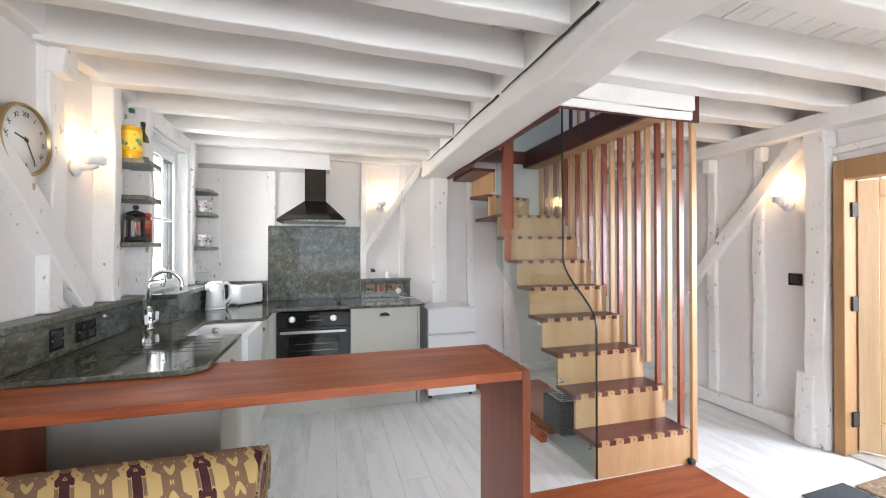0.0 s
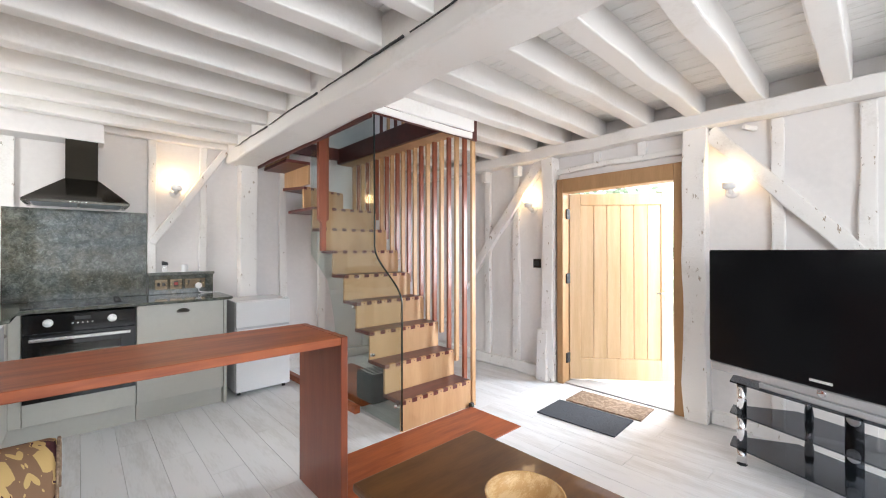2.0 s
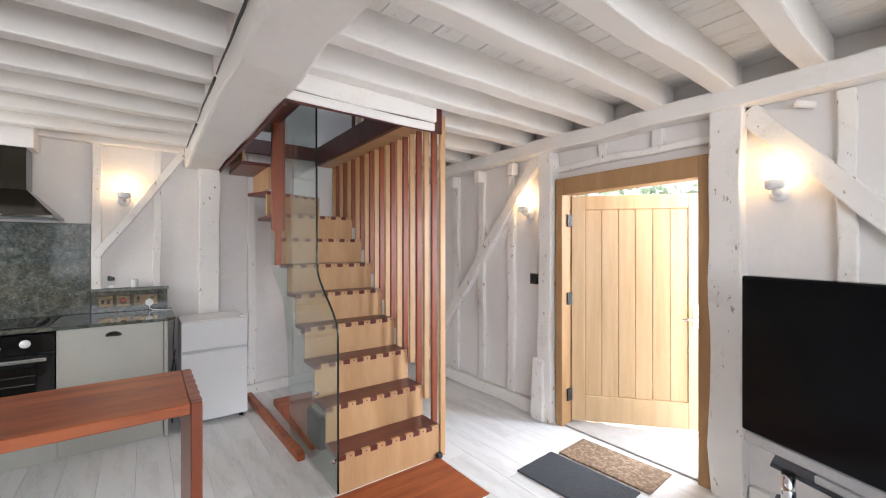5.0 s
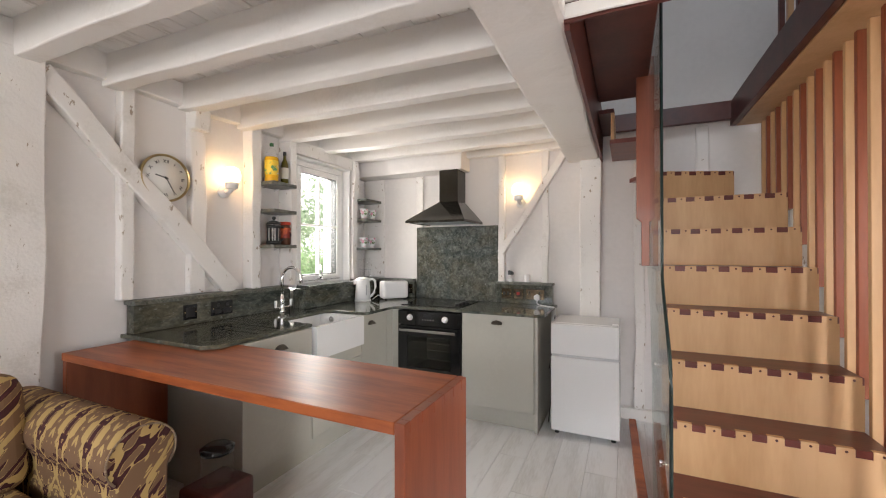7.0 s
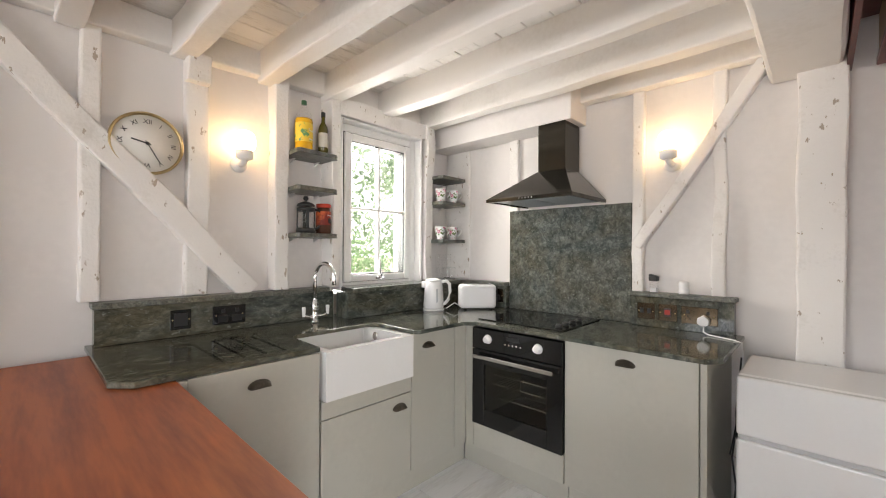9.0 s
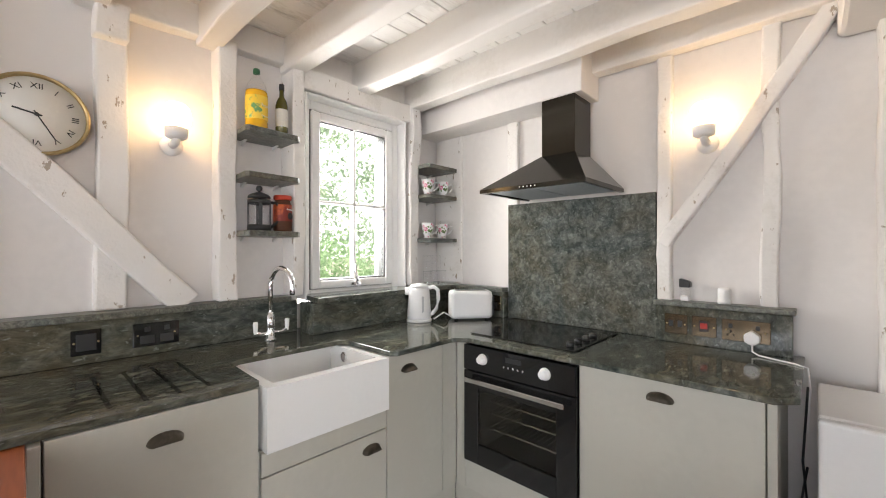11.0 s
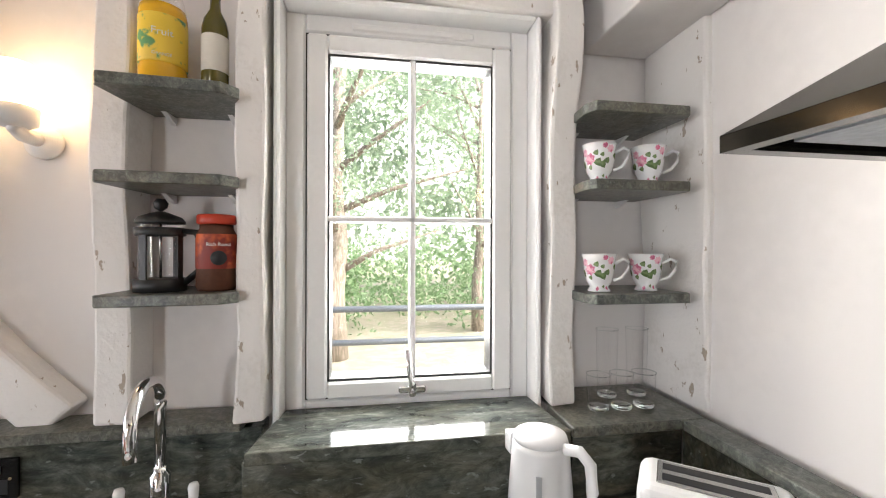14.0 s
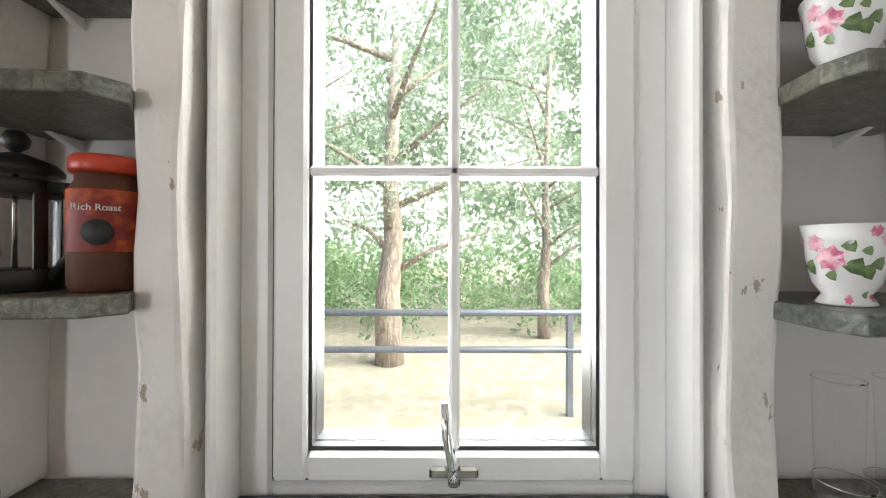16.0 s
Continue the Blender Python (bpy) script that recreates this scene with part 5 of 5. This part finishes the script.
part("paper_band", lathe([(0.0313, Z1 + 0.05), (0.0316, Z1 + 0.051), (0.0316, Z1 + 0.14), (0.0313, Z1 + 0.141)], 24, cx, cy), PAPER, ob_, "cream paper label")
part("cap", lathe([(0.0135, Z1 + 0.245), (0.0135, Z1 + 0.275), (0.011, Z1 + 0.277)], 16, cx, cy), BLACK_MATT, ob_)

PETAL = mat("pink_print", (0.62, 0.16, 0.27), 0.15, second=(0.85, 0.50, 0.58), scale=60, bump=0.0)
LEAFPRINT = mat("green_print", (0.10, 0.16, 0.06), 0.15, second=(0.2, 0.28, 0.12), scale=60, bump=0.0)


def rose_patch(r, a, z, rad, n=7):
    """A small printed blossom lying on the wall of the mug."""
    bm = bmesh.new()
    c = bm.verts.new((rad(z) * math.cos(a), rad(z) * math.sin(a), z))
    ring = []
    for k in range(n * 2):
        q = r * (1.0 if k % 2 else 0.72)
        zz = z + q * math.sin(2 * math.pi * k / (n * 2))
        aa = a + q * math.cos(2 * math.pi * k / (n * 2)) / 0.042
        ring.append(bm.verts.new((rad(zz) * math.cos(aa), rad(zz) * math.sin(aa), zz)))
    for k in range(n * 2):
        bm.faces.new((c, ring[k], ring[(k + 1) % (n * 2)]))
    bmesh.ops.recalc_face_normals(bm, faces=bm.faces)
    return bm


MUG = [(0.026, 0.0), (0.031, 0.003), (0.024, 0.014), (0.034, 0.030), (0.040, 0.058), (0.042, 0.085), (0.047, 0.106)]


def mug_radius(z):
    for (r0, z0), (r1, z1) in zip(MUG, MUG[1:]):
        if z <= z1:
            return r0 + (r1 - r0) * max(0, z - z0) / (z1 - z0) + 0.0008
    return 0.0458


mug = thing("mug", "white china mug printed with pink roses", "mug", (0, 0, 0), "rose mugs")
part("cup", lathe(MUG + [(0.045, 0.106), (0.039, 0.085), (0.036, 0.055), (0.02, 0.028)], 32), CERAMIC, mug)
part("handle", tube([(0, 0.041, 0.08), (0, 0.062, 0.092), (0, 0.076, 0.085), (0, 0.074, 0.062), (0, 0.058, 0.04), (0, 0.037, 0.032)], 0.0045), CERAMIC, mug)
for a, z, r in ((-0.55, 0.062, 0.018), (-0.95, 0.082, 0.012), (0.85, 0.088, 0.012), (2.2, 0.06, 0.014), (-1.7, 0.085, 0.012), (-0.1, 0.010, 0.007), (0.45, 0.096, 0.008), (-2.4, 0.06, 0.015), (0.9, 0.012, 0.006)):
    part("rose", rose_patch(r, a, z, mug_radius), PETAL, mug)
for a, z, r in ((0.02, 0.052, 0.013), (-0.1, 0.078, 0.009), (0.35, 0.046, 0.012), (-1.2, 0.05, 0.012), (0.62, 0.056, 0.010), (1.3, 0.07, 0.010), (0.3, 0.072, 0.007), (-0.55, 0.040, 0.008), (-2.0, 0.05, 0.01), (0.5, 0.016, 0.006)):
    part("leaf", rose_patch(r, a, z, mug_radius, 3), LEAFPRINT, mug)
spots = [(-0.735, 4.52, 1.4595, -34), (-0.735, 4.665, 1.4595, -40), (-0.735, 4.52, 1.7645, -36), (-0.735, 4.672, 1.7645, -30)]
for k, (x, y, z, r) in enumerate(spots):
    if k:
        copy_thing(mug, pose(x, y, z, 0, 0, r))
mug.matrix_basis = pose(*spots[0][:3], 0, 0, spots[0][3])


def tumbler(h, spots_):
    """A straight thin glass with a heavy foot, copied to each place."""
    g = thing("tumbler", "clear glass tumbler on the granite ledge" if h < 0.12 else "tall clear straight glass on the granite ledge", "glass", (0, 0, 0), "tumblers")
    part("glass", lathe([(0.028, 0.008), (0.032, h)], 28, 0, 0, False), CLEAR, g)
    part("rim", tube([(0.032 * math.cos(2 * math.pi * k / 24), 0.032 * math.sin(2 * math.pi * k / 24), h) for k in range(25)], 0.0011, 6), RIM_GLASS, g)
    part("foot", lathe([(0.026, 0.0), (0.028, 0.003), (0.028, 0.009), (0.024, 0.011)], 24), RIM_GLASS, g)
    for p in spots_[1:]:
        copy_thing(g, pose(*p))
    g.matrix_basis = pose(*spots_[0])


RIM_GLASS = glass_mat("solid_glass", (0.97, 0.99, 0.985), False)
tumbler(0.098, [(-0.735, 4.518, 1.1285), (-0.735, 4.59, 1.1285), (-0.735, 4.66, 1.1285)])
tumbler(0.205, [(-0.825, 4.60, 1.1285), (-0.825, 4.70, 1.1285)])

# ---- kettle and toaster ----
kx, ky, kz = -0.565, 4.275, 0.9305
kettle = thing("kettle", "white plastic jug kettle on its base", "kettle", (kx, ky, kz))
part("base", lathe([(0.078, kz), (0.08, kz + 0.012), (0.07, kz + 0.016)], 28, kx, ky), WHITE_PLASTIC, kettle)
part("jug", lathe([(0.072, kz + 0.017), (0.076, kz + 0.03), (0.07, kz + 0.12), (0.064, kz + 0.20), (0.062, kz + 0.212)], 32, kx, ky), WHITE_PLASTIC, kettle)
part("lid", lathe([(0.062, kz + 0.213), (0.058, kz + 0.225), (0.03, kz + 0.233), (0.008, kz + 0.235)], 28, kx, ky), WHITE_PLASTIC, kettle)
part("spout", moved(prism([(-0.025, 0), (0.025, 0), (0, 0.028)], "z", -0.035, 0.012, 0.004), pose(kx - 0.045, ky - 0.045, kz + 0.20, 0, 0, 135)), WHITE_PLASTIC, kettle)
hd = (0.80, 0.60)
part("handle", tube([(kx + hd[0] * r, ky + hd[1] * r, kz + h) for r, h in ((0.055, 0.208), (0.095, 0.215), (0.118, 0.195), (0.122, 0.14), (0.11, 0.08), (0.085, 0.05), (0.07, 0.045))], 0.0125, 12), WHITE_PLASTIC, kettle)
part("gauge", moved(box(0.0665, 0.0735, -0.006, 0.006, 0.06, 0.16), pose(kx, ky, kz, 0, 0, -25)), GREY_SILVER, kettle)
tm = pose(-0.385, 4.56, 0.9305, 0, 0, 51)
toaster = thing("toaster", "white two-slot toaster beside the kettle", "toaster", (-0.385, 4.56, 0.93))
part("shell", moved(box(-0.135, 0.135, -0.075, 0.075, 0.008, 0.185, 0.025, 4), tm), WHITE_PLASTIC, toaster)
part("slot_plate", moved(box(-0.10, 0.10, -0.048, 0.048, 0.1845, 0.188, 0.002), tm), STEEL, toaster)
for y in (-0.022, 0.022):
    part("slot", moved(box(-0.09, 0.09, y - 0.013, y + 0.013, 0.1882, 0.1886), tm), BLACK_MATT, toaster)
part("side_panel", moved(box(0.1355, 0.15, -0.05, 0.05, 0.02, 0.15, 0.008, 2), tm), BLACK_MATT, toaster)
for x in (-0.1, 0.1):
    for y in (-0.05, 0.05):
        part("foot", moved(lathe([(0.012, 0), (0.012, 0.01)], 10, x, y), tm), BLACK_MATT, toaster)
solid("kettle_cable", tube([(kx + 0.08, ky + 0.05, 0.945), (-0.47, 4.40, 0.98), (-0.45, 4.42, 0.965), (-0.44, 4.455, 0.938)], 0.004, 8), WHITE_PLASTIC, "white cable between kettle and socket", "cable")

# ---- sockets, switch, pots ----


def socket_plate(b, axis, rockers, label="black nickel double socket on the granite upstand"):
    s = thing("wall_socket", label, "socket", ((b[0] + b[1]) / 2, (b[2] + b[3]) / 2, b[4]), "sockets")
    part("plate", box(*b, 0.002), BLACK_GLOSS if axis == "x" else SOCKET_METAL, s)
    for u in (0.1, 0.9):
        at = (b[1] if axis == "x" else b[0] + u * (b[1] - b[0]), b[2] + u * (b[3] - b[2]) if axis == "x" else b[2], (b[4] + b[5]) / 2)
        part("screw", moved(lathe([(0.004, 0), (0.0035, 0.0012)], 10), Matrix.Translation(at) @ (pose(0, 0, 0, 0, 90, 0) if axis == "x" else pose(0, 0, 0, 90, 0, 0))), BRASS, s)
    for r, material in rockers:
        part("rocker", box(*r, 0.001), material, s)


socket_plate((-0.829, -0.820, 2.685, 2.775, 0.968, 1.066), "x", [((-0.8205, -0.817, 2.70, 2.76, 0.985, 1.05), BLACK_MATT)])
socket_plate((-0.829, -0.820, 2.875, 3.04, 0.968, 1.066), "x", [((-0.8205, -0.816, 2.915, 2.935, 1.03, 1.05), BLACK_MATT), ((-0.8205, -0.816, 2.985, 3.005, 1.03, 1.05), BLACK_MATT), ((-0.8205, -0.8185, 2.90, 2.95, 0.98, 1.015), BLACK_MATT), ((-0.8205, -0.8185, 2.97, 3.02, 0.98, 1.015), BLACK_MATT)])
socket_plate((0.72, 0.815, 4.706, 4.7145, 0.975, 1.068), "y", [((0.738, 0.757, 4.702, 4.7065, 1.008, 1.038), BLACK_MATT), ((0.776, 0.795, 4.702, 4.7065, 1.008, 1.038), BLACK_MATT)])
socket_plate((0.835, 0.93, 4.706, 4.7145, 0.975, 1.068), "y", [((0.864, 0.900, 4.702, 4.7065, 1.0, 1.048), BLACK_MATT), ((0.868, 0.896, 4.7005, 4.7035, 1.012, 1.038), RED_LIGHT)], "black nickel cooker switch with red neon")
socket_plate((0.95, 1.12, 4.706, 4.7145, 0.975, 1.068), "y", [((0.975, 0.99, 4.703, 4.7065, 1.03, 1.05), BLACK_MATT), ((1.07, 1.085, 4.703, 4.7065, 1.03, 1.05), BLACK_MATT), ((0.968, 0.975, 4.7035, 4.7065, 0.995, 1.005), INK), ((0.990, 0.997, 4.7035, 4.7065, 0.995, 1.005), INK), ((0.979, 0.986, 4.7035, 4.7065, 1.010, 1.022), INK)])
socket_plate((-0.335, -0.25, 4.710, 4.7195, 0.975, 1.075), "y", [((-0.31, -0.275, 4.690, 4.7105, 0.99, 1.03), BLACK_MATT)])
plug = thing("white_plug", "white plug in the socket with fridge cable", "plug", (1.06, 4.69, 1.0))
part("plug_body", prism([(1.032, 0.985), (1.05, 0.972), (1.07, 0.972), (1.088, 0.985), (1.088, 1.012), (1.06, 1.032), (1.032, 1.012)], "y", 4.668, 4.7055, 0.005), WHITE_PLASTIC, plug)
part("cable", tube([(1.06, 4.685, 0.975), (1.062, 4.672, 0.945), (1.085, 4.655, 0.936), (1.14, 4.63, 0.9345), (1.20, 4.60, 0.9345), (1.236, 4.59, 0.928), (1.242, 4.58, 0.85), (1.236, 4.55, 0.70)], 0.0035, 8), WHITE_PLASTIC, plug, "white flex")
fridge_cable = solid("loose_cable", tube([(1.236, 4.58, 0.86), (1.222, 4.52, 0.6), (1.24, 4.45, 0.42), (1.215, 4.40, 0.45), (1.235, 4.47, 0.6), (1.21, 4.5, 0.4), (1.235, 4.42, 0.3), (1.21, 4.4, 0.004)], 0.004, 8), BLACK_MATT, "dark loose cable hanging beside the fridge", "cable")
switch = thing("light_switch", "black square light switch on the white wall", "switch", (XR, 2.74, 1.19))
part("plate", box(XR - 0.010, XR + 0.001, 2.693, 2.788, 1.148, 1.242, 0.003), BLACK_GLOSS, switch)
part("rocker", box(XR - 0.013, XR - 0.0102, 2.71, 2.77, 1.165, 1.225, 0.001), BLACK_MATT, switch)
pot = thing("salt_grinder", "clear salt grinder with black slanted top", "grinder", (0.80, 4.745, 1.13))
part("glass", box(0.779, 0.821, 4.724, 4.766, 1.1305, 1.196, 0.004, 2), CLEAR, pot)
part("salt", box(0.782, 0.818, 4.727, 4.763, 1.1325, 1.156, 0.002), WHITE_PLASTIC, pot, "white salt")
part("cap", prism([(0.777, 1.197), (0.823, 1.197), (0.823, 1.222), (0.812, 1.228), (0.777, 1.238)], "y", 4.722, 4.768, 0.004), BLACK_MATT, pot, "black plastic slanted top")
solid("salt_pot", lathe([(0.024, 1.1305), (0.027, 1.138), (0.026, 1.15), (0.024, 1.155), (0.026, 1.165), (0.026, 1.192), (0.023, 1.20), (0.015, 1.203)], 24, 0.955, 4.745), WHITE_PLASTIC, "small white salt pot on the ledge", "pot")
solid("wall_peg", timber((XR - 0.01, 0.86, 2.215), (XR - 0.07, 0.93, 2.235), 0.035, 0.035, 88, 0.01, 0.01), WHITE_TIMBER, "white-painted wooden peg stub on the wall", "peg")

# ---- appliance in the dark under the breakfast bar ----
brew = thing("coffee_machine", "dark red and black coffee machine below the bar", "coffee machine", (0.02, 2.30, 0.0))
part("base", box(-0.08, 0.14, 2.19, 2.43, 0.0, 0.33, 0.02, 3), MAHOGANY_DARK, brew)
part("jug", lathe([(0.065, 0.331), (0.07, 0.35), (0.072, 0.46), (0.068, 0.47)], 24, 0.03, 2.31), CLEAR, brew)
part("lid", lathe([(0.073, 0.471), (0.075, 0.49), (0.05, 0.505)], 24, 0.03, 2.31), BLACK_GLOSS, brew, "glossy black lid")

# ---- outdoors ----
solid("ground", boxes((-70, XL - 0.221, -70, 70, -0.6, -0.08), (XR + 0.201, 70, -70, 70, -0.6, -0.02), (XL - 0.221, XR + 0.201, YB + 0.201, 70, -0.6, -0.05), (XL - 0.221, XR + 0.201, -70, YF - 0.201, -0.6, -0.05)), GRASS_DRY, "dry mown grass around the cottage", "ground", "structure")
solid("doorstep", box(XR + 0.202, 6.6, 0.2, 3.6, -0.10, 0.0), PAVE, "pale paved path outside the entrance", "paving", "structure")
fence = thing("metal_fence", "two-rail galvanised tube fence in the garden", "fence", (-4.1, 4, 0))
for z in (0.565, 0.925):
    part("rail", tube([(-4.1, -4, z), (-4.1, 14, z)], 0.034, 12), GALV, fence)
for y in (-2.4, 1.4, 5.24, 9.0):
    part("post", box(-4.13, -4.07, y - 0.03, y + 0.03, -0.09, 0.93, 0.004), GALV, fence)


def leaves(centres, radius, count, size, flat=0.7):
    """Many small leaves scattered in clumps."""
    rng = np.random.default_rng(len(centres) * 31 + count)
    cs = np.array(centres)
    c = cs[rng.integers(0, len(cs), count)]
    d = rng.normal(size=(count, 3))
    d /= np.linalg.norm(d, axis=1)[:, None]
    p = c + d * (radius * rng.random((count, 1)) ** 0.5) * np.array([1, 1, flat])
    a = rng.normal(size=(count, 3))
    a /= np.linalg.norm(a, axis=1)[:, None]
    b = np.cross(a, rng.normal(size=(count, 3)))
    b /= np.linalg.norm(b, axis=1)[:, None]
    s = size * (0.6 + 0.8 * rng.random((count, 1)))
    v = np.stack([p - a * s, p + b * s * 0.45, p + a * s, p - b * s * 0.45], 1).reshape(-1, 3)
    me = bpy.data.meshes.new("leaves")
    me.from_pydata(v.tolist(), [], [(4 * k, 4 * k + 1, 4 * k + 2, 4 * k + 3) for k in range(count)])
    return me


def tree(x, y, h, r, seed):
    rng = random.Random(seed)
    t = thing("tree", "garden tree with pale bark and light green leaves", "tree", (x, y, -0.08), "garden trees")
    part("trunk", tube([(x, y, -0.1), (x + 0.03, y - 0.03, 0.9), (x - 0.02, y + 0.05, 1.7), (x + 0.05, y, 2.6), (x, y + 0.1, h)], r, 12, r * 0.35), BARK, t)
    tips = []
    for k in range(11):
        z = 1.2 + (h - 1.2) * k / 11
        a = rng.random() * 6.3
        L = 1.0 + rng.random() * 1.0
        q = [(x, y, z), (x + L * 0.4 * math.cos(a), y + L * 0.4 * math.sin(a), z + 0.35), (x + L * math.cos(a), y + L * math.sin(a), z + 0.55 + 0.3 * rng.random())]
        part("limb", tube(q, r * 0.3, 7, r * 0.06), BARK, t)
        tips += [q[1], q[2], tuple((u + v) / 2 for u, v in zip(q[1], q[2]))]
    me = leaves(tips, 0.6, 5200, 0.034)
    me.materials.append(LEAF_B)
    cr = new("crown", me)
    cr.parent = t
    cr.matrix_parent_inverse = t.matrix_basis.inverted()


tree(-5.9, 3.25, 4.6, 0.21, 3)
tree(-7.6, 5.9, 5.2, 0.13, 4)
tree(-7.0, 1.2, 5.0, 0.13, 5)
# Added sheet behind the woods; its emission stands in for hazy, overexposed sky.
haze = glow("backdrop_glow", (0.90, 1.0, 0.90), 0.24)
solid("backdrop", box(-60.2, -60, -70, 75, -1, 45), haze, "added glowing backdrop in place of hazy overexposed sky", "backdrop", "structure")
rng = random.Random(9)
bank = [(-7.6 - 4.5 * rng.random(), -8 + 24 * rng.random(), 0.1 + 1.5 * rng.random()) for _ in range(210)]
for nm, cen, rad, cnt, m_, lab in (
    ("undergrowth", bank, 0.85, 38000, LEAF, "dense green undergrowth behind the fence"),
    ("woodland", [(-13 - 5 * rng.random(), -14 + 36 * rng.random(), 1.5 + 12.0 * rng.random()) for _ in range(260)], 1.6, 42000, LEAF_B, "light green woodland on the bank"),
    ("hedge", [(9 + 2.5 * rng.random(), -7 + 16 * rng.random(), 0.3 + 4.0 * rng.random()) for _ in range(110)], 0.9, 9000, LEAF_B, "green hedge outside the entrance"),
):
    me = leaves(cen, rad, cnt, 0.07 if nm == "undergrowth" else 0.11 if nm == "hedge" else 0.16)
    me.materials.append(m_)
    tagged(new(nm, me), lab, "foliage", "", "stuff")
